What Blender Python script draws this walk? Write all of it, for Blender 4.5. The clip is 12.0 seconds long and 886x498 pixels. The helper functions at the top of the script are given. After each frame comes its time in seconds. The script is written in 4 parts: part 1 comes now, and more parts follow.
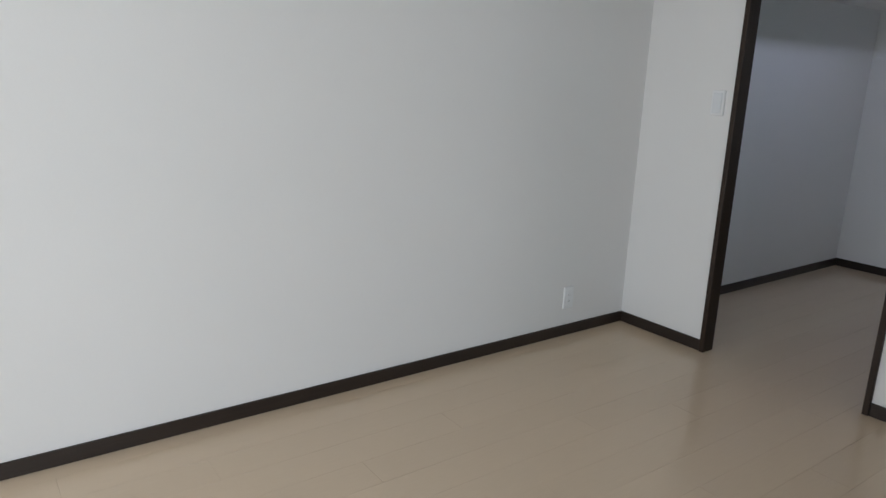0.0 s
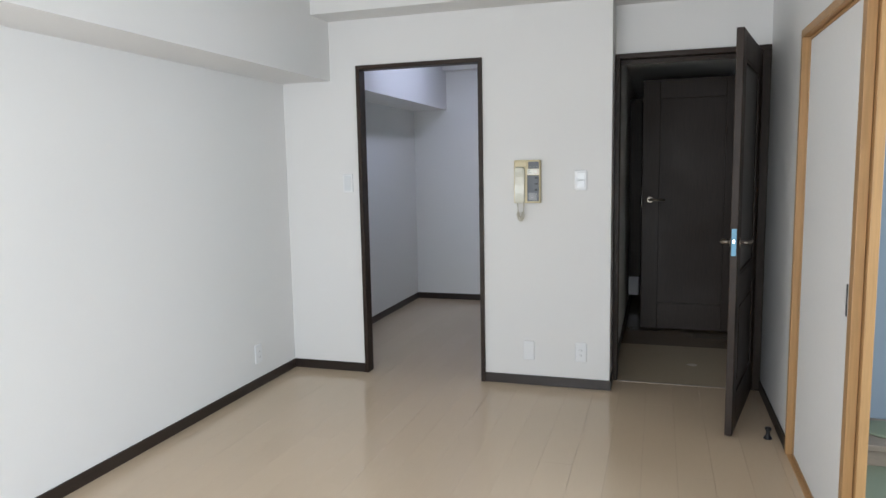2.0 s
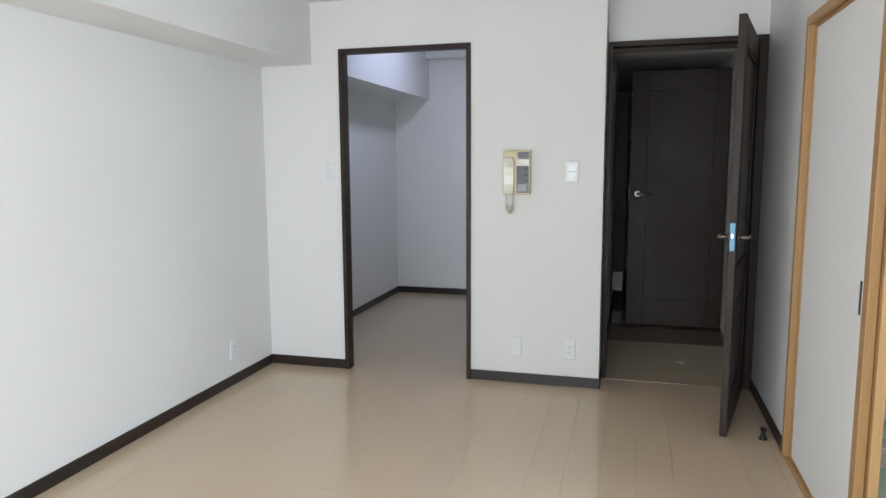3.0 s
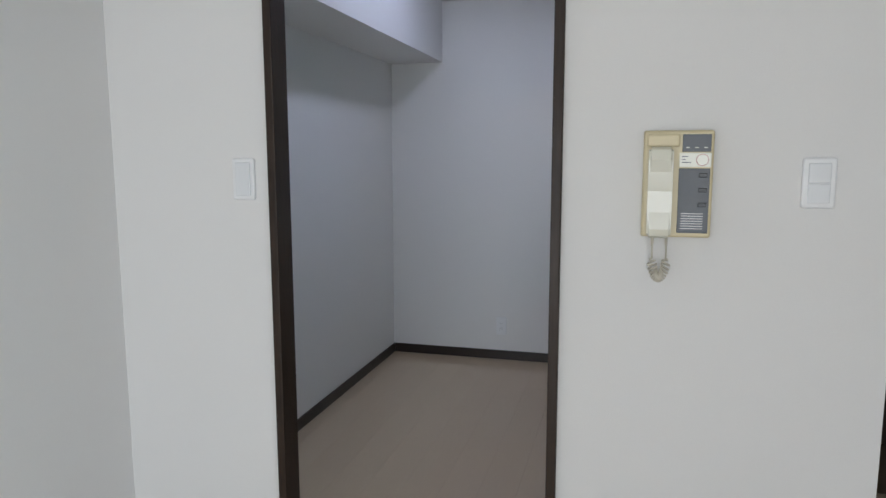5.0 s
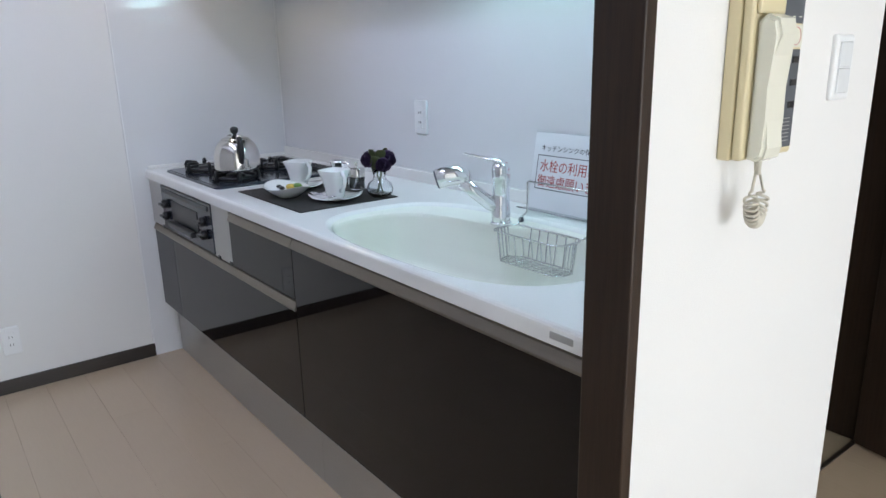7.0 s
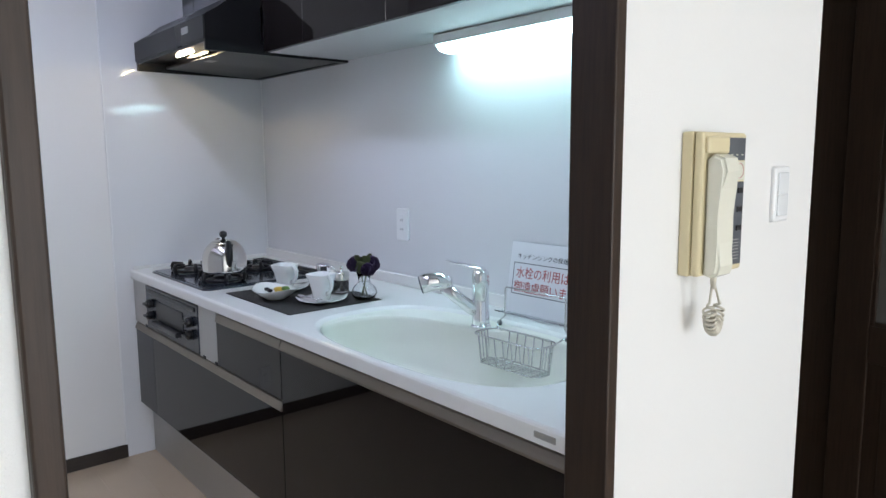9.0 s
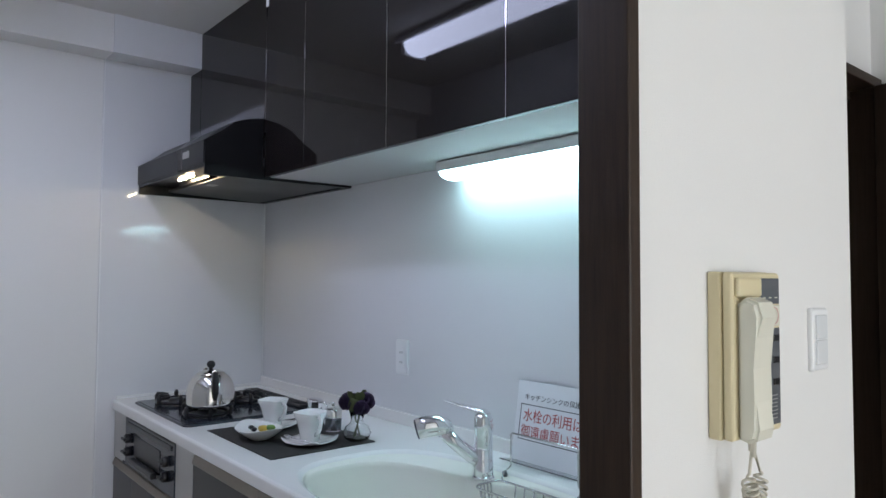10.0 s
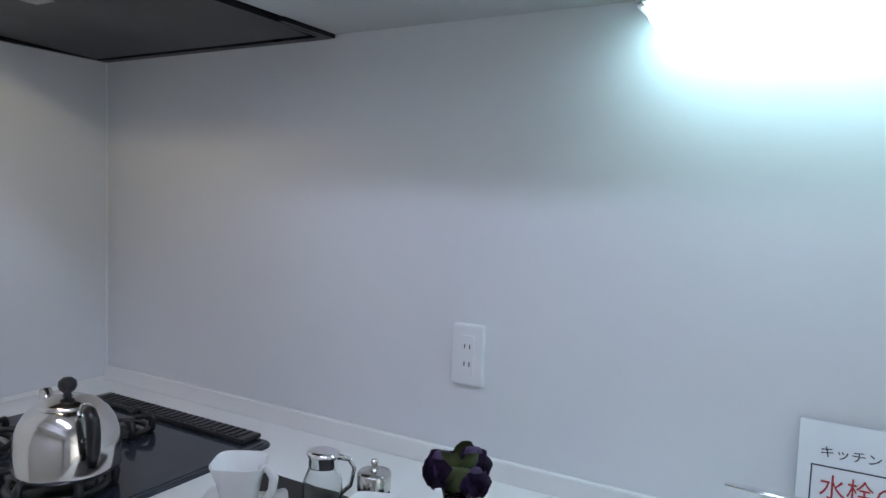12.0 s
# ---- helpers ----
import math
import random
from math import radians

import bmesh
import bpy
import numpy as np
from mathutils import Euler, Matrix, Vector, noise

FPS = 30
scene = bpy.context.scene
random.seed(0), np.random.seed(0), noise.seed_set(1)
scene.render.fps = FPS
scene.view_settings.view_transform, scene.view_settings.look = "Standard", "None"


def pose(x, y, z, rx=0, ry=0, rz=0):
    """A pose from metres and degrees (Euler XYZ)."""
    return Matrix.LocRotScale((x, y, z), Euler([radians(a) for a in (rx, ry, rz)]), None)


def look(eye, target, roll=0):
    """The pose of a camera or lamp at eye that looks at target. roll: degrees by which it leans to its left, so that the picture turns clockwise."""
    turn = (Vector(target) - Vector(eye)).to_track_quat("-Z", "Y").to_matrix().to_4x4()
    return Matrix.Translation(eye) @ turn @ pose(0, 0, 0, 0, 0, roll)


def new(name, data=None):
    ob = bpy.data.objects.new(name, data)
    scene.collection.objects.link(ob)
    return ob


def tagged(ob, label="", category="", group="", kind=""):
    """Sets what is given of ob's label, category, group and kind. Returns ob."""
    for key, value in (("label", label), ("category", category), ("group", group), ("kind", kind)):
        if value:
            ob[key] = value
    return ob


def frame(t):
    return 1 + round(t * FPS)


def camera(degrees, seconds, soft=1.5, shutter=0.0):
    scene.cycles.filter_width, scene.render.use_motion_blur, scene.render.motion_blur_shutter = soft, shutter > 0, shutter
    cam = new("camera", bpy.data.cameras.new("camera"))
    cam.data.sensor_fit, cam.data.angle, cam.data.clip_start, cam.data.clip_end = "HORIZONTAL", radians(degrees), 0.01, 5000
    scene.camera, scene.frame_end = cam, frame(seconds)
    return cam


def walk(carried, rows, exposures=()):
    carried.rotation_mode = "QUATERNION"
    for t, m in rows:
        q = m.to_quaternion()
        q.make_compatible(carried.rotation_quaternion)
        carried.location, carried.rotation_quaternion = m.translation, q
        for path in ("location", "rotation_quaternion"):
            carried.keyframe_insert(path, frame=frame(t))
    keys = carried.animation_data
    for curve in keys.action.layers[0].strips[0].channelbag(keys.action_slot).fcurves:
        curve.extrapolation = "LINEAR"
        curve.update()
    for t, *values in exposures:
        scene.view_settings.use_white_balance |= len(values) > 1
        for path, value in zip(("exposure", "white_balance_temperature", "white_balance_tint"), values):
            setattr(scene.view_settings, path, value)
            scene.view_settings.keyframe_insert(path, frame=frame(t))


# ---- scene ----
cam = camera(65.6, 12.0)
PATH = [
    (0, (1.909, -3.074, 1.334), (0.342, -1.93, 0.847), 2.2),
    (0.5, (1.775, -3.312, 1.343), (0.675, -1.697, 0.917), -0.8),
    (1, (1.758, -3.676, 1.344), (0.956, -1.889, 0.944), -0.2),
    (1.5, (1.855, -3.977, 1.332), (1.106, -2.147, 1.031), -1.9),
    (2, (1.853, -4.113, 1.355), (1.256, -2.219, 1.117), -1.1),
    (2.5, (1.82, -4.148, 1.359), (1.273, -2.234, 1.17), -0.2),
    (3, (1.748, -3.981, 1.328), (1.221, -2.068, 1.072), -0.3),
    (3.2, (1.726, -3.8, 1.315), (1.118, -1.913, 1.059), -1.2),
    (4.8, (1.092, -1.986, 1.309), (0.452, -0.11, 1.044), -0.0),
    (5, (0.992, -1.775, 1.324), (0.473, 0.138, 1.056), -0.1),
    (5.5, (0.718, -1.315, 1.319), (0.326, 0.625, 1.027), 1.3),
    (6, (0.415, -0.918, 1.317), (0.525, 1.042, 0.937), -0.2),
    (6.5, (0.242, -0.672, 1.308), (0.894, 1.162, 0.849), -0.4),
    (7, (0.017, -0.592, 1.291), (1.194, 0.934, 0.759), -1.3),
    (8.8, (-0.094, -0.664, 1.344), (1.197, 0.825, 0.994), -0.6),
    (9, (-0.093, -0.654, 1.340), (1.198, 0.853, 1.079), -0.4),
    (9.5, (-0.075, -0.637, 1.349), (1.218, 0.886, 1.264), -0.0),
    (10, (0.03, -0.559, 1.371), (1.304, 0.98, 1.457), 0.3),
    (10.5, (0.237, -0.288, 1.419), (1.471, 1.251, 1.751), 1.5),
    (11, (0.417, 0.028, 1.424), (1.672, 1.563, 1.683), 2.6),
    (11.5, (0.428, 0.434, 1.406), (1.727, 1.954, 1.477), 3.8),
    (12, (0.305, 0.808, 1.395), (2.035, 1.8, 1.249), 2.1),
]
walk(cam, [(t, look(eye, target, roll)) for t, eye, target, roll in PATH],
     exposures=[(0, -0.5), (0.5, -0.45), (1, -0.12), (1.5, 0.0), (2, 0.12), (3, 0.2), (3.2, 0.2), (4.8, -0.1), (5.5, 0.05), (6, 0.42), (6.5, 0.75), (7, 0.85), (8.8, 0.78), (9.5, 0.6), (10, 0.4), (10.5, 0.28), (11, 0.15), (11.5, 0.18), (12, 0.55)])

# ---- plan, in metres ----
XL, XR = -0.53, 2.445            # side walls of the living room
XK = 1.490                       # kitchen wall behind the worktop
YB, Y0 = 2.56, -5.6              # kitchen back wall, window wall
WT = 0.06                        # partition between living room and kitchen
DX0, DX1, DH = 0.0, 0.825, 2.0   # kitchen doorway, outside of its casing
HX0, HY = 1.588, 0.235           # hall door wall
ZC, ZK = 2.43, 2.445              # ceilings
BX, BZ = -0.185, 1.915           # beam along the side wall
TOP = 0.859                      # worktop height

# ---- light ----
world = bpy.data.worlds.new("world")
scene.world = world
world.use_nodes = True
sky = world.node_tree.nodes.new("ShaderNodeTexSky")
sky.sky_type, sky.sun_disc = "NISHITA", False
sky.sun_elevation, sky.sun_rotation = radians(40), radians(90)
world.node_tree.links.new(sky.outputs[0], world.node_tree.nodes["Background"].inputs[0])
world.node_tree.nodes["Background"].inputs[1].default_value = 0.12


def area_lamp(name, m, sx, sy, watts, colour):
    lamp = bpy.data.lights.new(name, "AREA")
    lamp.shape, lamp.size, lamp.size_y = "RECTANGLE", sx, sy
    lamp.energy, lamp.color = watts, colour
    ob = new(name, lamp)
    ob.matrix_world = m
    return ob


# daylight that comes in through the balcony window and through the tatami room's window
area_lamp("window_daylight", pose(0.95, Y0 - 0.06, 1.1, 90, 0, 0), 2.3, 1.9, 85, (0.865, 0.93, 1.0))
area_lamp("tatami_window_daylight", pose(4.66, -2.9, 1.3, 0, 90, 0), 1.5, 1.7, 72, (0.775, 0.885, 1.0))


# ---- materials ----
def material(name, colour, rough=0.5, metal=0.0, grain=0.0, scale=40.0, stretch=(1, 1, 1), bump=0.0, bump_scale=200.0,
             coat=0.0, dark=0.6, glow=0.0, glass=False, vary=0.0, stain=0.0, spec=0.5):
    m = bpy.data.materials.new(name)
    m.use_nodes = True
    nt = m.node_tree
    b = nt.nodes["Principled BSDF"]
    b.inputs["Base Color"].default_value = (*colour, 1)
    b.inputs["Roughness"].default_value = rough
    b.inputs["Metallic"].default_value = metal
    b.inputs["Specular IOR Level"].default_value = spec
    b.inputs["Coat Weight"].default_value = coat
    b.inputs["Coat Roughness"].default_value = 0.03
    if glass:
        b.inputs["Transmission Weight"].default_value = 1.0
        b.inputs["IOR"].default_value = 1.45
    if glow:
        b.inputs["Emission Color"].default_value = (*colour, 1)
        b.inputs["Emission Strength"].default_value = glow
    if grain or bump or vary or stain:
        co = nt.nodes.new("ShaderNodeTexCoord")
        mp = nt.nodes.new("ShaderNodeMapping")
        mp.inputs["Scale"].default_value = stretch
        nt.links.new(co.outputs["Object"], mp.inputs["Vector"])
    last = None
    if grain:
        n = nt.nodes.new("ShaderNodeTexNoise")
        n.inputs["Scale"].default_value = scale
        n.inputs["Detail"].default_value = 6
        n.inputs["Roughness"].default_value = 0.65
        nt.links.new(mp.outputs[0], n.inputs["Vector"])
        mix = nt.nodes.new("ShaderNodeMix")
        mix.data_type = "RGBA"
        mix.inputs[6].default_value = (*colour, 1)
        mix.inputs[7].default_value = (*[c * dark for c in colour], 1)
        ramp = nt.nodes.new("ShaderNodeMapRange")
        ramp.inputs["From Min"].default_value, ramp.inputs["From Max"].default_value = 0.4, 0.72
        ramp.inputs["To Max"].default_value = grain
        nt.links.new(n.outputs["Fac"], ramp.inputs["Value"])
        nt.links.new(ramp.outputs[0], mix.inputs[0])
        last = mix.outputs[2]
    if stain:
        n = nt.nodes.new("ShaderNodeTexNoise")
        n.inputs["Scale"].default_value = 1.7
        n.inputs["Detail"].default_value = 3
        nt.links.new(co.outputs["Object"], n.inputs["Vector"])
        r2 = nt.nodes.new("ShaderNodeMapRange")
        r2.inputs["From Min"].default_value, r2.inputs["From Max"].default_value = 0.35, 0.7
        r2.inputs["To Min"].default_value, r2.inputs["To Max"].default_value = max(0.02, rough - stain), rough + stain
        nt.links.new(n.outputs["Fac"], r2.inputs["Value"])
        nt.links.new(r2.outputs[0], b.inputs["Roughness"])
    if vary:
        info = nt.nodes.new("ShaderNodeObjectInfo")
        hsv = nt.nodes.new("ShaderNodeHueSaturation")
        r3 = nt.nodes.new("ShaderNodeMapRange")
        r3.inputs["To Min"].default_value, r3.inputs["To Max"].default_value = 1 - vary, 1 + vary
        nt.links.new(info.outputs["Random"], r3.inputs["Value"])
        nt.links.new(r3.outputs[0], hsv.inputs["Value"])
        if last:
            nt.links.new(last, hsv.inputs["Color"])
        else:
            hsv.inputs["Color"].default_value = (*colour, 1)
        last = hsv.outputs[0]
    if last:
        nt.links.new(last, b.inputs["Base Color"])
    if bump:
        n = nt.nodes.new("ShaderNodeTexNoise")
        n.inputs["Scale"].default_value = bump_scale
        n.inputs["Detail"].default_value = 3
        nt.links.new(mp.outputs[0], n.inputs["Vector"])
        bp = nt.nodes.new("ShaderNodeBump")
        bp.inputs["Strength"].default_value = bump
        bp.inputs["Distance"].default_value = 0.002
        nt.links.new(n.outputs["Fac"], bp.inputs["Height"])
        nt.links.new(bp.outputs[0], b.inputs["Normal"])
    return m


PAPER = material("wallpaper", (0.795, 0.79, 0.78), 0.75, grain=0.25, scale=160, dark=0.96, bump=0.5, bump_scale=420, stain=0.08)
CEIL = material("ceiling_paper", (0.80, 0.79, 0.77), 0.85, grain=0.2, scale=120, dark=0.96, bump=0.4, bump_scale=380)
PLANK = material("maple_floor", (0.58, 0.458, 0.332), 0.17, grain=0.35, scale=9, stretch=(14, 1.2, 14), dark=0.93, vary=0.012, stain=0.05, bump=0.03, bump_scale=60)
JOINT = material("floor_joint", (0.46, 0.355, 0.26), 0.6, grain=0.4, scale=50)
HALLF = material("hall_floor", (0.47, 0.39, 0.28), 0.25, grain=0.3, scale=9, stretch=(14, 1.2, 14), dark=0.85, stain=0.05)
HALLF2 = material("hall_floor_darker", (0.17, 0.125, 0.085), 0.22, grain=0.4, scale=9, stretch=(14, 1.2, 14), dark=0.8, stain=0.05)
DARK = material("dark_stained_wood", (0.034, 0.020, 0.013), 0.46, grain=0.8, scale=7, stretch=(18, 18, 1), dark=0.45, bump=0.12, bump_scale=30, stain=0.08, spec=0.3)
SKIRT = material("dark_skirting", (0.026, 0.017, 0.013), 0.35, grain=0.7, scale=6, stretch=(1.5, 1.5, 20), dark=0.5, bump=0.1, bump_scale=30)
AMBER = material("fir_wood", (0.47, 0.27, 0.115), 0.42, grain=0.7, scale=5, stretch=(22, 22, 1.2), dark=0.72, bump=0.1, bump_scale=30)
FUSUMA = material("sliding_door_paper", (0.78, 0.77, 0.76), 0.8, grain=0.4, scale=60, dark=0.95, bump=0.2, bump_scale=200)
PANEL = material("kitchen_panel", (0.76, 0.77, 0.79), 0.04, grain=0.15, scale=3, dark=0.97, stain=0.015)
GLOSS = material("black_gloss_front", (0.010, 0.0075, 0.0070), 0.04, grain=0.5, scale=260, dark=0.5, stain=0.012, spec=0.28)
STEEL = material("brushed_steel", (0.47, 0.46, 0.445), 0.36, 0.55, grain=0.6, scale=30, stretch=(1, 0.3, 60), dark=0.82, stain=0.06)
RAIL = material("bronze_rail", (0.27, 0.235, 0.20), 0.36, 1.0, grain=0.5, scale=30, stretch=(1, 0.3, 60), dark=0.8)
CHROME = material("chrome", (0.86, 0.86, 0.87), 0.05, 1.0, grain=0.2, scale=8, dark=0.95)
WHITE = material("worktop_white", (0.85, 0.85, 0.835), 0.22, grain=0.2, scale=300, dark=0.95, stain=0.05)
BASIN = material("sink_cream", (0.86, 0.87, 0.80), 0.14, grain=0.15, scale=200, dark=0.95, stain=0.05)
PLASTIC = material("white_plastic", (0.82, 0.83, 0.84), 0.28, grain=0.15, scale=90, dark=0.96)
ROCKER = material("glossy_rocker_plastic", (0.76, 0.78, 0.80), 0.17, grain=0.1, scale=90, dark=0.97)
SEAL = material("grey_sealant", (0.42, 0.41, 0.39), 0.6, grain=0.3, scale=80)
BLACK = material("black_enamel", (0.012, 0.012, 0.014), 0.3, grain=0.4, scale=60, bump=0.1, bump_scale=300)
HOBGLASS = material("hob_glass", (0.030, 0.036, 0.050), 0.12, grain=0.3, scale=200, dark=0.7, stain=0.04)
HOODM = material("hood_enamel", (0.008, 0.0078, 0.009), 0.33, grain=0.3, scale=40, dark=0.8, stain=0.06, spec=0.3)
HOODP = material("hood_plate", (0.045, 0.045, 0.046), 0.4, 0.4, grain=0.3, scale=40, dark=0.85, stain=0.06)
TUBE = material("lit_tube", (0.66, 0.72, 1.0), 0.4, glow=11.5)
DIFF = material("lit_diffuser", (0.58, 0.93, 1.0), 0.4, glow=8.0)
WARM = material("lit_halogen", (1.0, 0.80, 0.50), 0.4, glow=95.0)
GLASS = material("clear_glass", (0.95, 0.97, 0.97), 0.03, glass=True)
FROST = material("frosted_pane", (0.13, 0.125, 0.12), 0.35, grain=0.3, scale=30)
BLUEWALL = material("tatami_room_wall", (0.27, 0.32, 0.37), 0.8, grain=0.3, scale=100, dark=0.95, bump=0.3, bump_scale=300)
TATAMI = material("tatami", (0.24, 0.27, 0.19), 0.7, grain=0.5, scale=10, stretch=(60, 2, 1), dark=0.8)
BOARD = material("alcove_board", (0.30, 0.235, 0.18), 0.45, grain=0.6, scale=6, stretch=(2, 20, 10), dark=0.75)
BEIGE = material("aged_plastic", (0.69, 0.60, 0.385), 0.4, grain=0.3, scale=14, dark=0.93, stain=0.06)
IVORY = material("handset_plastic", (0.74, 0.73, 0.63), 0.12, grain=0.15, scale=20, dark=0.96)
SLATE = material("slate_plastic", (0.10, 0.11, 0.125), 0.4, grain=0.2, scale=60)
BLUEFILM = material("blue_film", (0.16, 0.44, 0.66), 0.35, grain=0.2, scale=40)
BOARDW = material("pale_grey_carcass", (0.52, 0.53, 0.53), 0.6, grain=0.2, scale=80, dark=0.96)
WIRE = material("dull_chrome_wire", (0.62, 0.62, 0.61), 0.2, 1.0, grain=0.3, scale=60, dark=0.8)
CORD = material("cord_plastic", (0.60, 0.565, 0.48), 0.5, grain=0.2, scale=60)


# ---- mesh helpers ----
def box(bm, x0, x1, y0, y1, z0, z1, bevel=0.0, seg=2):
    tmp = bmesh.new()
    bmesh.ops.create_cube(tmp, size=1)
    bmesh.ops.scale(tmp, vec=(abs(x1 - x0), abs(y1 - y0), abs(z1 - z0)), verts=tmp.verts)
    bmesh.ops.translate(tmp, vec=((x0 + x1) / 2, (y0 + y1) / 2, (z0 + z1) / 2), verts=tmp.verts)
    if bevel:
        bmesh.ops.bevel(tmp, geom=tmp.edges[:], offset=bevel, segments=seg, affect="EDGES", profile=0.5)
    join(bm, tmp)
    return bm


def join(bm, tmp):
    made = [bm.verts.new(v.co) for v in tmp.verts]
    tmp.verts.index_update()
    for f in tmp.faces:
        nf = bm.faces.new([made[v.index] for v in f.verts])
        nf.smooth = f.smooth
    tmp.free()


def bx(*a, **k):
    return box(bmesh.new(), *a, **k)


def lathe(profile, seg=32, bm=None, at=(0, 0, 0), squash=(1, 1)):
    """Turns (radius, height) pairs round the upright through at."""
    bm = bm or bmesh.new()
    rings = []
    for r, z in profile:
        if r < 1e-5:
            rings.append([bm.verts.new((at[0], at[1], at[2] + z))])
        else:
            rings.append([bm.verts.new((at[0] + r * squash[0] * math.cos(i * math.tau / seg), at[1] + r * squash[1] * math.sin(i * math.tau / seg), at[2] + z)) for i in range(seg)])
    for a, b in zip(rings, rings[1:]):
        for i in range(seg):
            j = (i + 1) % seg
            q = [a[i % len(a)], a[j % len(a)], b[j % len(b)], b[i % len(b)]]
            q = [v for k, v in enumerate(q) if v not in q[:k]]
            if len(q) > 2:
                bm.faces.new(q).smooth = True
    return bm


def sweep(points, r, seg=10, bm=None, closed=False, flat=1.0):
    """A round bar along points; r is one radius or one for each point."""
    bm = bm or bmesh.new()
    pts = [Vector(p) for p in points]
    n = len(pts)
    rs = r if isinstance(r, (list, tuple)) else [r] * n
    rings, up = [], None
    for i, p in enumerate(pts):
        d = (pts[(i + 1) % n] - pts[i - 1]) if closed or 0 < i < n - 1 else (pts[1] - pts[0] if i == 0 else pts[-1] - pts[-2])
        d.normalize()
        if up is None:
            up = Vector((0, 0, 1)) if abs(d.z) < 0.9 else Vector((1, 0, 0))
        u = (up - d * up.dot(d)).normalized()
        v = d.cross(u)
        up = u
        rings.append([bm.verts.new(p + rs[i] * (math.cos(k * math.tau / seg) * u * flat + math.sin(k * math.tau / seg) * v)) for k in range(seg)])
    for a, b in zip(rings, rings[1:] + (rings[:1] if closed else [])):
        for k in range(seg):
            bm.faces.new((a[k], a[(k + 1) % seg], b[(k + 1) % seg], b[k])).smooth = True
    if not closed:
        bm.faces.new(rings[0][::-1])
        bm.faces.new(rings[-1])
    return bm


def extrude_profile(pts, axis, a, b, bm=None):
    """A closed outline of (u, v) pairs drawn out along an axis from a to b."""
    bm = bm or bmesh.new()
    put = {"x": lambda u, v, w: (w, u, v), "y": lambda u, v, w: (u, w, v), "z": lambda u, v, w: (u, v, w)}[axis]
    lo = [bm.verts.new(put(u, v, a)) for u, v in pts]
    hi = [bm.verts.new(put(u, v, b)) for u, v in pts]
    n = len(pts)
    for i in range(n):
        bm.faces.new((lo[i], lo[(i + 1) % n], hi[(i + 1) % n], hi[i]))
    bm.faces.new(lo[::-1])
    bm.faces.new(hi)
    return bm


def mesh_of(name, bm, mat):
    bmesh.ops.recalc_face_normals(bm, faces=bm.faces[:])
    me = bpy.data.meshes.new(name)
    bm.to_mesh(me)
    bm.free()
    me.materials.append(mat)
    return me


def part(name, bm, mat, parent=None, label=""):
    ob = new(name, mesh_of(name, bm, mat))
    if parent:
        ob.parent = parent
        ob.matrix_parent_inverse = parent.matrix_basis.inverted()
    return tagged(ob, label=label)


def thing(name, label, category, at=(0, 0, 0), group="", kind=""):
    ob = new(name)
    ob.empty_display_size = 0.05
    ob.matrix_basis = Matrix.Translation(at)
    return tagged(ob, label, category, group, kind)


def structure(name, bm, mat, label, category):
    return tagged(part(name, bm, mat), label, category, kind="structure")


# ---- the shell ----
bm = bx(XL - 0.1, XL, Y0, YB, 0, 2.6)
structure("wall_west", bm, PAPER, "white textured wallpaper on the long side wall", "wall")
bm = bx(XL, BX, Y0, YB, BZ, 2.6)
structure("beam_west", bm, PAPER, "white papered beam casing along the side wall", "beam")
# partition with the kitchen doorway
bm = bx(XL, DX0 + 0.02, 0, WT, 0, BZ)
box(bm, BX, DX0 + 0.02, 0, WT, BZ, 2.6)
box(bm, DX0 + 0.02, DX1 - 0.02, 0, WT, DH - 0.02, 2.6)
box(bm, DX1 - 0.02, HX0, 0, WT, 0, 2.6)
structure("wall_partition", bm, PAPER, "white wallpapered partition around the kitchen doorway", "wall")
structure("beam_partition", bx(BX, XR, -0.235, -0.001, 2.285, 2.6), PAPER, "white papered beam casing above the kitchen doorway", "beam")
structure("beam_hall_door", bx(HX0, XR, -0.001, HY, 2.285, 2.6), PAPER, "white papered soffit above the hall door", "beam")
structure("wall_kitchen_side", bx(XK, HX0, WT, HY + 0.09, 0, 2.6), PAPER, "white wallpapered end of the partition beside the hall door", "wall")
structure("wall_hall_west", bx(XK, HX0 + 0.002, HY + 0.09, 4.6, 0, 2.6), PAPER, "white wallpapered wall between kitchen and hall", "wall")
structure("wall_kitchen_back", bx(XL, XK, YB, YB + 0.1, 0, 2.6), PAPER, "white wallpapered back wall of the kitchen", "wall")
structure("beam_kitchen_back", bx(BX, 0.758, 2.435, YB, 2.288, 2.6), PAPER, "white papered beam along the back of the kitchen", "beam")
# hall door wall: lintel and a stub behind the hinge
bm = bx(HX0 + 0.002, XR, HY, HY + 0.09, DH - 0.02, 2.6)
structure("wall_hall_door", bm, PAPER, "white wallpapered lintel above the hall door", "wall")
# wall of the sliding doors
FY0, FY1, FZ = -0.70, -3.35, 1.908
bm = bx(XR, XR + 0.1, FY0 - 0.01, 4.6, 0, 2.6)
box(bm, XR, XR + 0.1, FY1 + 0.01, FY0 - 0.01, FZ - 0.01, 2.6)
box(bm, XR, XR + 0.1, Y0, FY1 + 0.01, 0, 2.6)
structure("wall_east", bm, PAPER, "white wallpapered wall around the paper sliding doors", "wall")
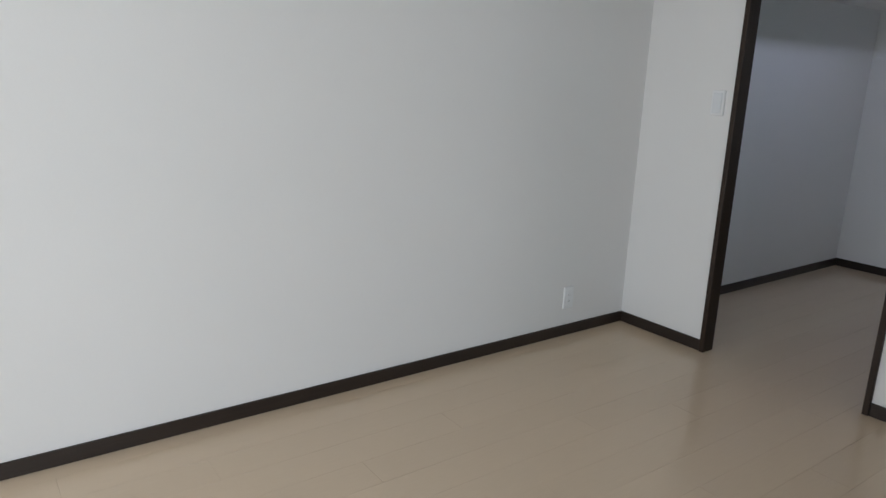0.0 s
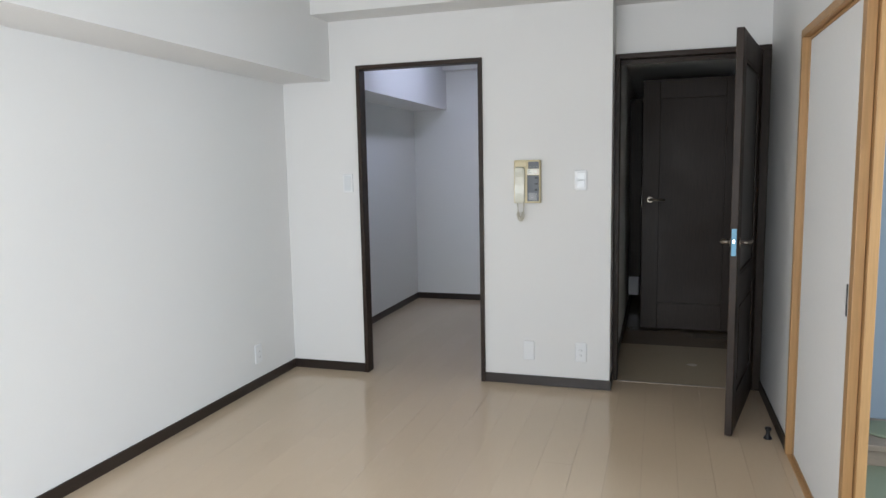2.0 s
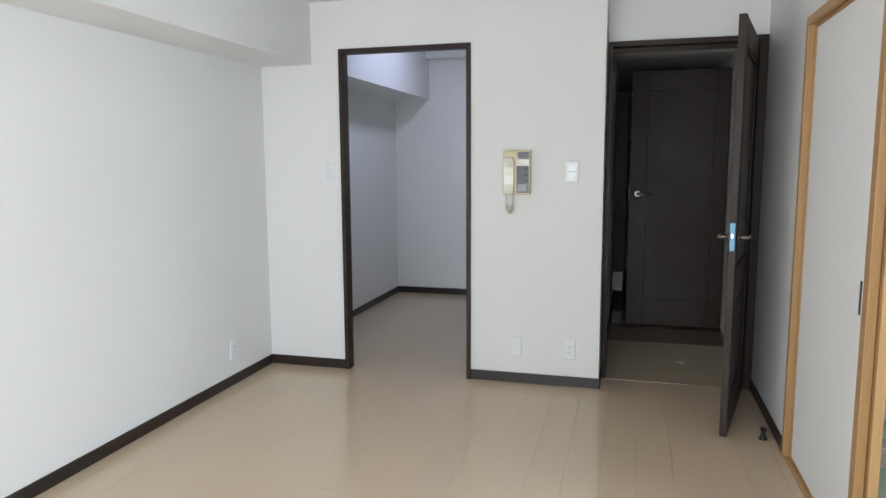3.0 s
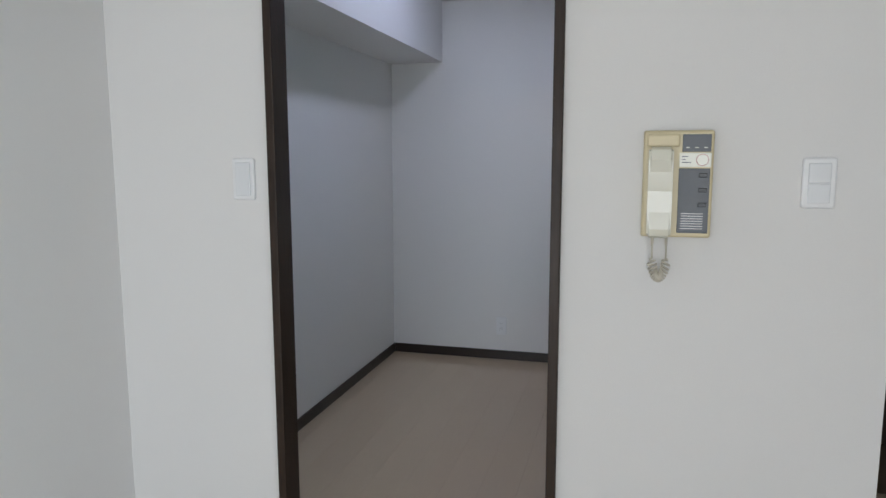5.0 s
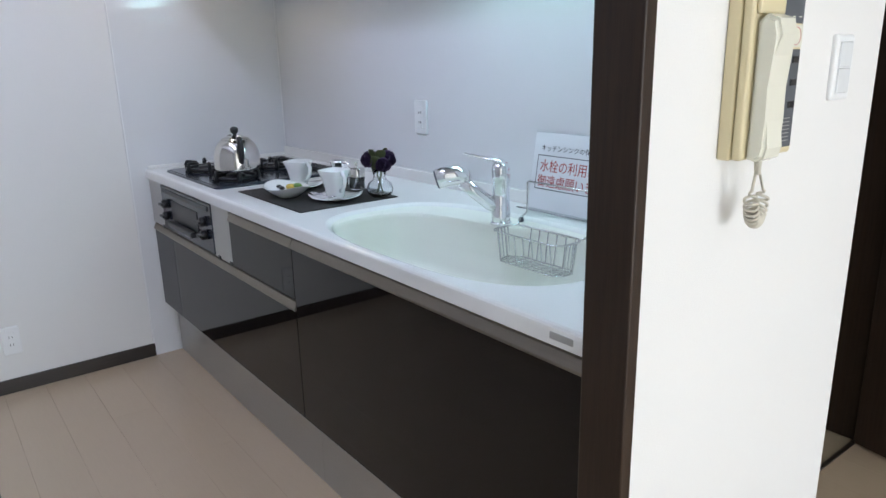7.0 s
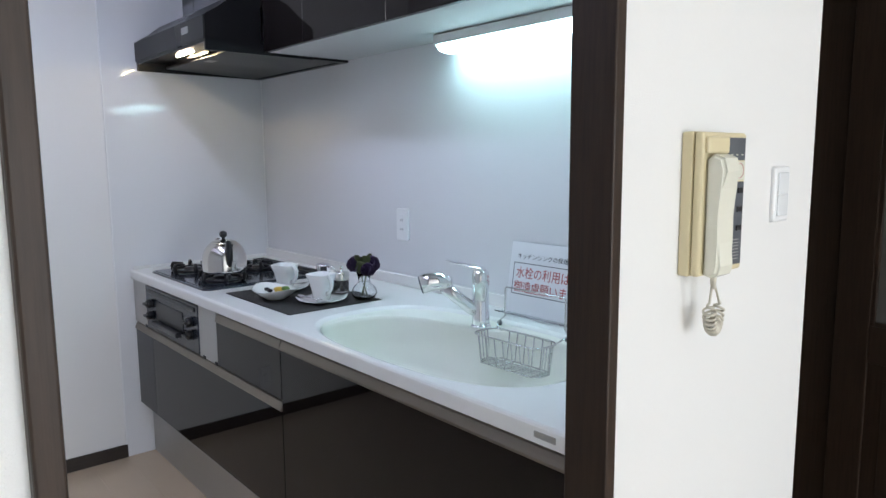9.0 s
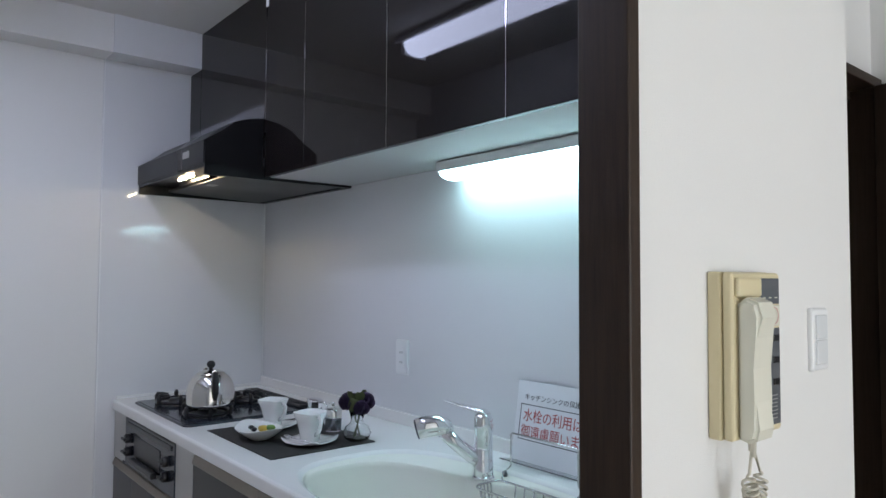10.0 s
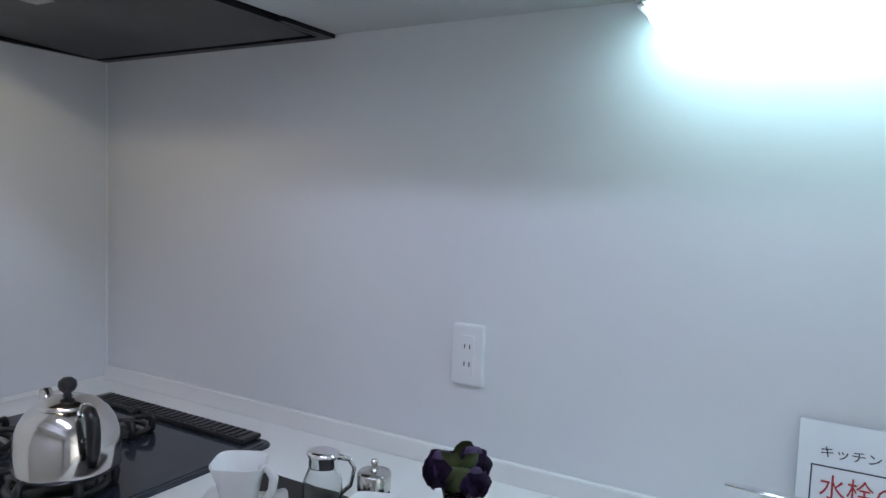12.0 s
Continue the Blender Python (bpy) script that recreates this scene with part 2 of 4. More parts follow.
# window wall, behind the walker
bm = bx(XL, -0.22, Y0 - 0.12, Y0, 0, 2.6)
box(bm, 2.12, XR + 0.1, Y0 - 0.12, Y0, 0, 2.6)
box(bm, -0.22, 2.12, Y0 - 0.12, Y0, 2.08, 2.6)
box(bm, -0.22, 2.12, Y0 - 0.12, Y0, 0, 0.1)
structure("wall_window", bm, PAPER, "white wall around the balcony window", "wall")
structure("ceiling_living", bx(XL - 0.1, XR + 0.1, Y0 - 0.12, WT, ZC, ZC + 0.1), CEIL, "plain white papered living room ceiling", "ceiling")
structure("ceiling_kitchen", bx(XL - 0.1, XK, WT, YB + 0.1, ZK, ZK + 0.1), CEIL, "plain white papered kitchen ceiling", "ceiling")
structure("ceiling_hall", bx(HX0 + 0.002, XR, HY + 0.09, 4.6, 2.12, 2.2), CEIL, "low white hall ceiling", "ceiling")
structure("wall_hall_end", bx(XK, XR + 0.1, 4.6, 4.7, 0, 2.6), PAPER, "plain wall at the end of the hall", "wall")
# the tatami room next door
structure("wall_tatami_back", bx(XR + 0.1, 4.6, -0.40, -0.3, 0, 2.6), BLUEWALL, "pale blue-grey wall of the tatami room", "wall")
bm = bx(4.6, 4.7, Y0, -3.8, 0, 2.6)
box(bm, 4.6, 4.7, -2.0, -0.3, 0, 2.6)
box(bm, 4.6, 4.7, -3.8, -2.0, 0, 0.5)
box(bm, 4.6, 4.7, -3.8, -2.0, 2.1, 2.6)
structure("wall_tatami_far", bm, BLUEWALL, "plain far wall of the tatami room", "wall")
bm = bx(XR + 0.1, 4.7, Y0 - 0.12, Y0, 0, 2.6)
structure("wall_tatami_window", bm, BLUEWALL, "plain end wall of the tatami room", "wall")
structure("ceiling_tatami", bx(XR + 0.1, 4.7, Y0 - 0.12, -0.3, ZC, ZC + 0.1), CEIL, "plain ceiling of the tatami room", "ceiling")
structure("floor_tatami", bx(XR + 0.1, 4.7, Y0, -0.3, -0.06, -0.005), TATAMI, "dull green tatami floor of the next room", "floor")
ground = structure("ground", bx(-60, 60, -60, 60, -0.3, -0.12), JOINT, "plain ground slab under the flat", "ground")

# casing of the kitchen doorway
for nm, a in (("casing_left", (DX0, DX0 + 0.026, -0.017, 0.07, 0, DH - 0.026)), ("casing_right", (DX1 - 0.026, DX1, -0.017, 0.07, 0, DH - 0.026)),
              ("casing_head", (DX0, DX1, -0.017, 0.07, DH - 0.026, DH))):
    structure("trim_" + nm, bx(*a, bevel=0.003), DARK, "dark-stained wooden casing of the kitchen doorway", "door frame")
# casing of the hall door
HXR = XR - 0.003
for nm, a in (("hall_left", (HX0 + 0.003, HX0 + 0.032, HY - 0.03, HY + 0.1, 0, DH - 0.03)), ("hall_right", (HXR - 0.045, HXR, HY - 0.03, HY + 0.1, 0, DH - 0.03)),
              ("hall_head", (HX0 + 0.003, HXR, HY - 0.03, HY + 0.1, DH - 0.03, DH))):
    structure("trim_" + nm, bx(*a, bevel=0.003), DARK, "dark-stained wooden casing of the hall door", "door frame")
structure("trim_hall_stop", bx(HX0 + 0.032, HXR - 0.045, HY + 0.045, HY + 0.06, DH - 0.055, DH - 0.03), DARK, "dark door stop of the hall door", "door frame")
structure("trim_sill", bx(HX0 + 0.03, HXR - 0.045, HY - 0.035, HY - 0.02, -0.004, 0.003, bevel=0.001), RAIL, "thin metal threshold strip at the hall door", "threshold")
# skirtings
SK = 0.06
for nm, a in (("west", (XL, XL + 0.009, Y0, 0, 0, SK)), ("kitchen_west", (XL, XL + 0.009, WT, YB, 0, SK)), ("partition_l", (XL + 0.009, DX0, -0.009, 0, 0, SK)),
              ("partition_r", (DX1, HX0, -0.009, 0, 0, SK)), ("partition_end", (HX0, HX0 + 0.009, -0.009, HY - 0.03, 0, SK)),
              ("kitchen_back", (XL + 0.009, 0.757, YB - 0.009, YB, 0, SK)), ("east", (XR - 0.009, XR, FY0, HY - 0.03, 0, SK)),
              ("east_near", (XR - 0.009, XR, Y0, FY1, 0, SK)), ("hall", (HX0 + 0.002, HX0 + 0.011, HY + 0.1, 4.6, 0, SK)), ("kitchen_front", (XL + 0.009, DX0, WT, WT + 0.009, 0, SK))):
    structure("baseboard_" + nm, bx(*a, bevel=0.0015, seg=1), SKIRT, "dark brown wooden skirting board along the wall", "baseboard")
# kitchen wall panels
bm = bx(0.757, XK, YB - 0.004, YB, 0, 2.288)
box(bm, 0.757, XK, 2.429, YB, 2.288, ZK)
structure("wall_panel_back", bm, PANEL, "glossy white kitchen wall panel behind the cooker", "wall panel")
structure("wall_panel_side", bx(XK - 0.004, XK, WT, YB - 0.004, 0.8, ZK), PANEL, "glossy white kitchen wall panel above the worktop", "wall panel")
structure("trim_panel_edge", bx(0.750, 0.757, YB - 0.007, YB - 0.001, 0, 2.288, bevel=0.002), PLASTIC, "white plastic edge strip of the wall panel", "trim")
structure("trim_panel_corner", bx(XK - 0.010, XK - 0.004, YB - 0.010, YB - 0.004, TOP, 1.75, bevel=0.002), PLASTIC, "white plastic corner strip of the wall panels", "trim")
# ---- kitchen units ----
CF = 0.826        # front of the drawer fronts
YN = WT + 0.012  # end of the run beside the doorway

# worktop with its oval sink opening
SX, SY, AX, AY = 1.058, 0.72, 0.197, 0.415
RX, RAX, RAY = 1.102, 0.250, 0.44   # outer rim with the tap ledge
worktop = thing("worktop", "long white solid-surface worktop along the kitchen wall", "worktop", (1.13, 1.3, TOP))


def oval(k, n, grow=0.0, power=2.9):
    c, s = math.cos(k * math.tau / n), math.sin(k * math.tau / n)
    y = SY + (AY + grow) * math.copysign(abs(s) ** (2 / power), s)
    f = min(1, max(0, (0.75 - y) / 0.08))   # the bowl reaches further back beside the tap ledge
    back = 0.085 * f * f * (3 - 2 * f) if c > 0 else 0.0
    return (SX + (AX + grow + back) * math.copysign(abs(c) ** (2 / power), c), y)


def rim_oval(k, n, grow=0.0, power=2.9):
    c, s = math.cos(k * math.tau / n), math.sin(k * math.tau / n)
    return (RX + (RAX + grow) * math.copysign(abs(c) ** (2 / power), c), SY + (RAY + grow) * math.copysign(abs(s) ** (2 / power), s))


def worktop_mesh():
    bm = bmesh.new()
    n = 96
    x0, x1, y0, y1 = 0.834, XK - 0.004, YN, 1.24
    rim = [rim_oval(k, n) for k in range(n)]
    top = []
    for x, y in rim:
        dx, dy = x - RX, y - SY
        f = min(((x1 if dx > 0 else x0) - RX) / dx if abs(dx) > 1e-6 else 1e9, ((y1 if dy > 0 else y0) - SY) / dy if abs(dy) > 1e-6 else 1e9)
        top.append((RX + dx * f, SY + dy * f))
    # snap the nearest point of the outline to each corner
    for cx in (x0, x1):
        for cy in (y0, y1):
            i = min(range(n), key=lambda q: (top[q][0] - cx) ** 2 + (top[q][1] - cy) ** 2)
            top[i] = (cx, cy)
    a = [bm.verts.new((x, y, TOP)) for x, y in top]
    b = [bm.verts.new((*rim_oval(k, n, 0.014), TOP)) for k in range(n)]
    c = [bm.verts.new((*rim_oval(k, n, 0.004), TOP - 0.004)) for k in range(n)]
    d = [bm.verts.new((*rim_oval(k, n), TOP - 0.010)) for k in range(n)]
    for lo, hi, sm in ((a, b, False), (b, c, True), (c, d, True)):
        for k in range(n):
            bm.faces.new((lo[k], lo[(k + 1) % n], hi[(k + 1) % n], hi[k])).smooth = sm
    box(bm, x0, x1, y1, YB - 0.005, TOP - 0.03, TOP)
    return bm


part("top_slab", worktop_mesh(), WHITE, worktop)
edge = [(0.818, TOP - 0.038), (0.840, TOP - 0.038), (0.840, TOP - 0.0005), (0.8265, TOP - 0.0005), (0.8215, TOP - 0.003), (0.8185, TOP - 0.007), (0.818, TOP - 0.012)]
part("front_edge", extrude_profile(edge, "y", YN, YB - 0.005), WHITE, worktop)
part("upstand", bx(XK - 0.016, XK - 0.004, YN, YB - 0.005, TOP - 0.002, TOP + 0.042, bevel=0.004), WHITE, worktop, "low white upstand against the wall panel")
part("side_upstand", bx(0.83, XK - 0.016, YB - 0.012, YB - 0.0045, TOP - 0.002, TOP + 0.012, bevel=0.003), WHITE, worktop)
part("badge", bx(0.8165, 0.8185, 0.104, 0.156, 0.832, 0.845, bevel=0.001), STEEL, worktop, "small metal badge on the front edge")

# sink bowl
sink = thing("sink", "large oval cream sink set into the white worktop", "sink", (SX, SY, TOP - 0.2))
bm = bmesh.new()
n = 96
rings = [[bm.verts.new((*rim_oval(k, n), TOP - 0.010)) for k in range(n)], [bm.verts.new((*rim_oval(k, n, -0.004), TOP - 0.0135)) for k in range(n)]]
for grow, z, pw in ((0.004, -0.0145, 2.9), (0.0, -0.018, 2.9), (-0.002, -0.03, 2.9), (-0.010, -0.10, 2.8), (-0.022, -0.155, 2.7), (-0.045, -0.182, 2.5), (-0.09, -0.192, 2.3), (-0.17, -0.196, 2.0)):
    rings.append([bm.verts.new((*oval(k, n, grow, pw), TOP + z)) for k in range(n)])
for lo, hi in zip(rings, rings[1:]):
    for k in range(n):
        bm.faces.new((lo[k], lo[(k + 1) % n], hi[(k + 1) % n], hi[k])).smooth = True
bm.faces.new(rings[-1])
part("bowl", bm, BASIN, sink)
part("drain", lathe([(0.0, 0.006), (0.03, 0.006), (0.055, 0.004), (0.06, 0.0), (0.06, -0.01)], 28, at=(SX + 0.03, SY - 0.10, TOP - 0.195)), CHROME, sink, "round chrome drain cover")


# base units: fronts of glossy black with bronze grip rails
def front(unit, y0, y1, z0, z1, rail_h=0.028):
    d = part("drawer", bx(CF, CF + 0.018, y0 + 0.0015, y1 - 0.0015, z0, z1 - rail_h, bevel=0.0012, seg=1), GLOSS, unit, "mirror-gloss black drawer front")
    prof = [(CF - 0.004, z1 - rail_h - 0.002), (CF + 0.016, z1 - rail_h - 0.002), (CF + 0.016, z1), (CF + 0.010, z1), (CF + 0.004, z1 - 0.004), (CF + 0.001, z1 - 0.012), (CF - 0.004, z1 - rail_h + 0.004)]
    part("grip_rail", extrude_profile(prof, "y", y0 + 0.0015, y1 - 0.0015), RAIL, d, "bronze metal grip rail")


def carcass(name, y0, y1, label):
    u = thing(name, label, "kitchen cabinet", (1.14, (y0 + y1) / 2, 0), "kitchen base units")
    part("body", bx(CF + 0.019, XK - 0.006, y0 + 0.001, y1 - 0.001, 0.24, 0.62), SLATE, u)
    part("kick_plate", bx(0.876, 0.886, y0 + 0.001, y1 - 0.001, 0.001, 0.245, bevel=0.001, seg=1), STEEL, u, "brushed steel kick plate")
    part("plinth", bx(0.886, XK - 0.006, y0 + 0.002, y1 - 0.002, 0.001, 0.24), SLATE, u)
    return u


Y1, Y2, Y3, Y4 = 1.163, 1.636, 1.798, 2.38
u = carcass("sink_cabinet", YN, Y1, "black gloss sink cabinet with a bronze grip rail")
front(u, YN, Y1, 0.246, 0.813)
u = carcass("cooker_cabinet", Y1, YB - 0.006, "black gloss cooker cabinet with drawers and built-in grill")
front(u, Y1, YB - 0.008, 0.246, 0.622)
front(u, Y1, Y2, 0.626, 0.813)
part("side_filler", bx(CF + 0.001, CF + 0.018, Y2 + 0.001, Y3 - 0.001, 0.626, 0.817, bevel=0.001, seg=1), STEEL, u, "plain brushed filler panel")
part("side_filler", bx(CF + 0.001, CF + 0.018, Y4 + 0.001, YB - 0.008, 0.626, 0.817, bevel=0.001, seg=1), STEEL, u, "plain brushed filler panel")
for yy in (Y2 + 0.012, Y2 + 0.12, Y4 + 0.02):
    part("rail_clip", bx(CF - 0.003, CF + 0.004, yy - 0.010, yy + 0.010, 0.624, 0.636, bevel=0.002), BLACK, u)

# gas hob with grill
hob = thing("gas_hob", "black glass gas hob with three burners in the worktop", "gas hob", (1.11, 2.1, TOP))
HX_0, HX_1, HY_0, HY_1 = 0.860, 1.374, 1.812, 2.412


def rounded_slab(x0, x1, y0, y1, r, levels):
    """A slab with rounded corners; levels are (inset, z) from the bottom up."""
    rows = []
    for inset, z in levels:
        q = r - inset
        rows.append([(cx + q * math.cos(radians(a0 + k * 15)), cy + q * math.sin(radians(a0 + k * 15)), z)
                     for cx, cy, a0 in ((x1 - r, y1 - r, 0), (x0 + r, y1 - r, 90), (x0 + r, y0 + r, 180), (x1 - r, y0 + r, 270)) for k in range(7)])
    bm = bmesh.new()
    rings = [[bm.verts.new(p) for p in row] for row in rows]
    for a, b in zip(rings, rings[1:]):
        for k in range(28):
            bm.faces.new((a[k], a[(k + 1) % 28], b[(k + 1) % 28], b[k])).smooth = True
    bm.faces.new(rings[0][::-1])
    bm.faces.new(rings[-1])
    return bm


part("rim", rounded_slab(HX_0, HX_1, HY_0, HY_1, 0.030, ((0, TOP + 0.0003), (0, TOP + 0.004), (0.002, TOP + 0.0065), (0.006, TOP + 0.0075))), HOBGLASS, hob, "dark grey bevelled hob rim")
part("glass_top", rounded_slab(HX_0 + 0.012, HX_1 - 0.012, HY_0 + 0.012, HY_1 - 0.012, 0.022, ((0, TOP + 0.0078), (0.0005, TOP + 0.0088), (0.002, TOP + 0.0092))), HOBGLASS, hob)
vent = part("rear_vent", bx(1.315, 1.372, HY_0 + 0.04, HY_1 - 0.04, TOP + 0.009, TOP + 0.020, bevel=0.004), BLACK, hob, "black slotted vent cover")
for k in range(26):
    yy = HY_0 + 0.06 + k * 0.0188
    part("slot", bx(1.322, 1.365, yy, yy + 0.009, TOP + 0.0195, TOP + 0.0225, bevel=0.001, seg=1), BLACK, vent)


def burner(cx, cy, r):
    z = TOP + 0.009
    b = part("burner", lathe([(0, 0.019), (r * 0.42, 0.019), (r * 0.46, 0.015), (r * 0.46, 0.006), (r * 0.72, 0.005), (r * 0.76, 0.0), (r * 0.76, -0.002)], 28, at=(cx, cy, z)), BLACK, hob)
    part("drip_ring", lathe([(r * 0.78, 0.0), (r * 0.80, 0.005), (r * 0.92, 0.004), (r * 0.96, 0.0)], 28, at=(cx, cy, z)), STEEL, b)
    ring = [(cx + r * 1.02 * math.cos(i * math.tau / 32), cy + r * 1.02 * math.sin(i * math.tau / 32), z + 0.010) for i in range(32)]
    s = part("pan_support", sweep(ring, 0.007, 8, closed=True), BLACK, hob, "black enamelled pan support")
    for i in range(6):
        a = i * math.tau / 6 + 0.3
        c, q = math.cos(a), math.sin(a)
        pts = [(cx + r * f * c, cy + r * f * q, z + h) for f, h in ((1.02, 0.002), (1.14, 0.008), (1.16, 0.026), (1.10, 0.036), (0.9, 0.036), (0.55, 0.034))]
        part("prong", sweep(pts, [0.008, 0.008, 0.0078, 0.007, 0.006, 0.005], 8), BLACK, s)


burner(0.990, 1.955, 0.078)
burner(0.990, 2.262, 0.078)
burner(1.215, 2.110, 0.055)
grill = part("grill_panel", bx(CF - 0.002, CF + 0.018, Y3 + 0.001, Y4 - 0.001, 0.630, 0.812, bevel=0.002), HOBGLASS, hob, "dark glass grill front with knobs")
part("grill_trim", bx(CF - 0.006, CF - 0.002, Y3 + 0.03, Y4 - 0.03, 0.784, 0.800, bevel=0.0015), BLACK, grill)
part("grill_window", bx(CF - 0.0045, CF - 0.002, Y3 + 0.15, Y4 - 0.13, 0.682, 0.762, bevel=0.001, seg=1), BLACK, grill)
part("grill_handle", bx(CF - 0.030, CF - 0.004, Y3 + 0.16, Y4 - 0.14, 0.662, 0.684, bevel=0.006), BLACK, grill, "black grill drawer handle")
for yy in (Y3 + 0.07, Y4 - 0.07):
    bmk = bmesh.new()
    for zz, r in ((0.742, 0.019), (0.692, 0.019)):
        sweep([(CF - 0.002, yy, zz), (CF - 0.02, yy, zz), (CF - 0.024, yy, zz)], [r, r * 0.92, r * 0.7], 20, bm=bmk)
        box(bmk, CF - 0.033, CF - 0.02, yy - 0.022, yy + 0.022, zz - 0.005, zz + 0.005, bevel=0.003)
    part("knob", bmk, BLACK, grill, "black turning knobs")

# ---- wall units and hood ----
UX, UZ = 1.115, 1.735
cuts = (YN, 0.534, 1.003, 1.479, 1.772)
for a, b in zip(cuts, cuts[1:]):
    u = thing("wall_cabinet", "glossy black wall cabinet fixed up to the ceiling", "wall cabinet", (1.3, (a + b) / 2, UZ), "kitchen wall units")
    part("body", bx(UX + 0.0195, XK - 0.006, a + 0.0002, b - 0.0002, UZ + 0.002, ZK - 0.004), BOARDW, u, "pale grey cabinet carcass")
    part("cabinet_door", bx(UX, UX + 0.018, a + 0.0018, b - 0.0024, UZ, ZK - 0.003, bevel=0.0012, seg=1), GLOSS, u, "mirror-gloss black cabinet door")
    part("edge_strip", bx(UX - 0.0006, UX + 0.0185, b - 0.0016, b - 0.0004, UZ, ZK - 0.12), CHROME, u, "pale metal door edge")
u = thing("hood_cabinet", "glossy black cabinet boxing in the cooker hood duct", "wall cabinet", (1.3, 2.2, 1.97), "kitchen wall units")
part("body", bx(UX + 0.0195, XK - 0.006, 1.775, 2.426, 1.93, ZK - 0.004), WHITE, u)
part("cabinet_door", bx(UX, UX + 0.018, 1.775, 2.424, 1.90, ZK - 0.003, bevel=0.0012, seg=1), GLOSS, u, "mirror-gloss black cabinet door")
part("side_filler", bx(UX, UX + 0.018, 2.426, YB - 0.006, 1.90, 2.284, bevel=0.001, seg=1), GLOSS, u)
part("hinge_cover", bx(UX - 0.003, UX + 0.0, 1.757, 1.776, 2.365, 2.436, bevel=0.001, seg=1), PLASTIC, u, "small white plastic clip at the top")

hood = thing("range_hood", "black enamelled slim cooker hood above the gas hob", "range hood", (1.2, 2.2, 1.74))
HA, HB = 1.785, YB - 0.007
prof = [(0.900, 1.765), (0.900, 1.848), (0.907, 1.855), (0.955, 1.885), (1.005, 1.925), (1.06, 1.945), (UX - 0.001, 1.952), (UX - 0.001, 1.77)]
part("hood_body", extrude_profile(prof, "y", HA, HB), HOODM, hood)
part("front_band", bx(0.895, 0.899, HA, HB, 1.767, 1.848, bevel=0.0015, seg=1), HOODM, hood)
part("badge", bx(0.8925, 0.895, 1.925, 1.99, 1.803, 1.828, bevel=0.001, seg=1), STEEL, hood, "small metal badge")
bm = bx(0.900, XK - 0.006, HA, HA + 0.012, 1.728, 1.770)
box(bm, 0.900, XK - 0.006, HB - 0.012, HB, 1.728, 1.770)
box(bm, 0.900, 0.912, HA + 0.012, HB - 0.012, 1.757, 1.767)
box(bm, XK - 0.03, XK - 0.006, HA + 0.012, HB - 0.012, 1.728, 1.770)
part("hood_skirt", bm, HOODM, hood)
plate = [(1.02, 1.743), (1.02, 1.753), (XK - 0.05, 1.738), (XK - 0.05, 1.728)]
part("baffle_plate", extrude_profile(plate, "y", HA + 0.02, HB - 0.02), HOODP, hood, "grey steel baffle plate under the hood")
part("baffle_catch", bx(1.05, 1.085, 2.12, 2.18, 1.7395, 1.7425, bevel=0.001, seg=1), STEEL, hood, "small metal catch of the baffle plate")
part("inner_tray", bx(0.917, XK - 0.03, HA + 0.012, HB - 0.012, 1.772, 1.776), BLACK, hood)
part("side_rail", bx(UX + 0.21, XK - 0.006, 1.768, 1.7845, 1.728, 1.748, bevel=0.002), HOODM, hood, "black rail along the cabinet underside")
part("halogen_lamp", sweep([(0.975, 2.10, 1.764), (0.975, 2.27, 1.764)], 0.0032, 10), WARM, hood, "lit warm halogen tube under the hood")
part("lamp_bar", bx(1.006, 1.012, 2.02, 2.36, 1.752, 1.768, bevel=0.001, seg=1), BLACK, hood)

# lit strip lamp under the wall cabinets
lamp = thing("strip_lamp", "lit white fluorescent strip lamp under the wall cabinets", "lamp", (1.39, 0.75, 1.7))
part("housing", bx(1.372, 1.474, 0.355, 1.100, 1.703, UZ, bevel=0.004), PLASTIC, lamp)
prof = [(1.374 + 0.098 * (1 - math.cos(i * math.pi / 12)) / 2, 1.703 - 0.024 * math.sin(i * math.pi / 12) ** 0.7) for i in range(13)]
part("diffuser", extrude_profile(prof, "y", 0.435, 1.083), DIFF, lamp, "bright diffuser of the strip lamp")
part("end_cap", bx(1.374, 1.472, 0.357, 0.433, 1.685, 1.703, bevel=0.005), PLASTIC, lamp)
part("end_cap", bx(1.374, 1.472, 1.084, 1.098, 1.696, 1.703, bevel=0.005), PLASTIC, lamp)

# ceiling tube of the kitchen
tube = thing("ceiling_tube_lamp", "lit fluorescent tube lamp on the kitchen ceiling", "lamp", (0.37, 1.25, ZK))
part("base_plate", bx(0.28, 0.44, 0.60, 1.92, ZK - 0.03, ZK, bevel=0.006), PLASTIC, tube)
prof = [(0.36 - 0.068 * math.cos(i * math.pi / 14), ZK - 0.031 - 0.055 * math.sin(i * math.pi / 14) ** 0.7) for i in range(15)]
part("diffuser", extrude_profile(prof, "y", 0.66, 1.86), TUBE, tube, "glowing rounded diffuser")
for yy in (0.625, 1.862):
    part("end_cap", bx(0.295, 0.425, yy, yy + 0.033, ZK - 0.088, ZK - 0.031, bevel=0.012, seg=3), PLASTIC, tube)
# ---- hall door, open into the living room ----
door = thing("hall_door", "open dark-stained panelled door with a glazed upper panel", "door", (2.375, 0.195, 0))
D = Matrix.Translation((2.378, 0.198, 0)) @ Matrix.Rotation(math.atan2(2.197 - 2.378, -(-0.6 - 0.198)), 4, "Z")  # local -y runs along the leaf


def leaf_part(name, bm, mat, parent, label=""):
    bmesh.ops.transform(bm, matrix=D, verts=bm.verts)
    return part(name, bm, mat, parent, label)


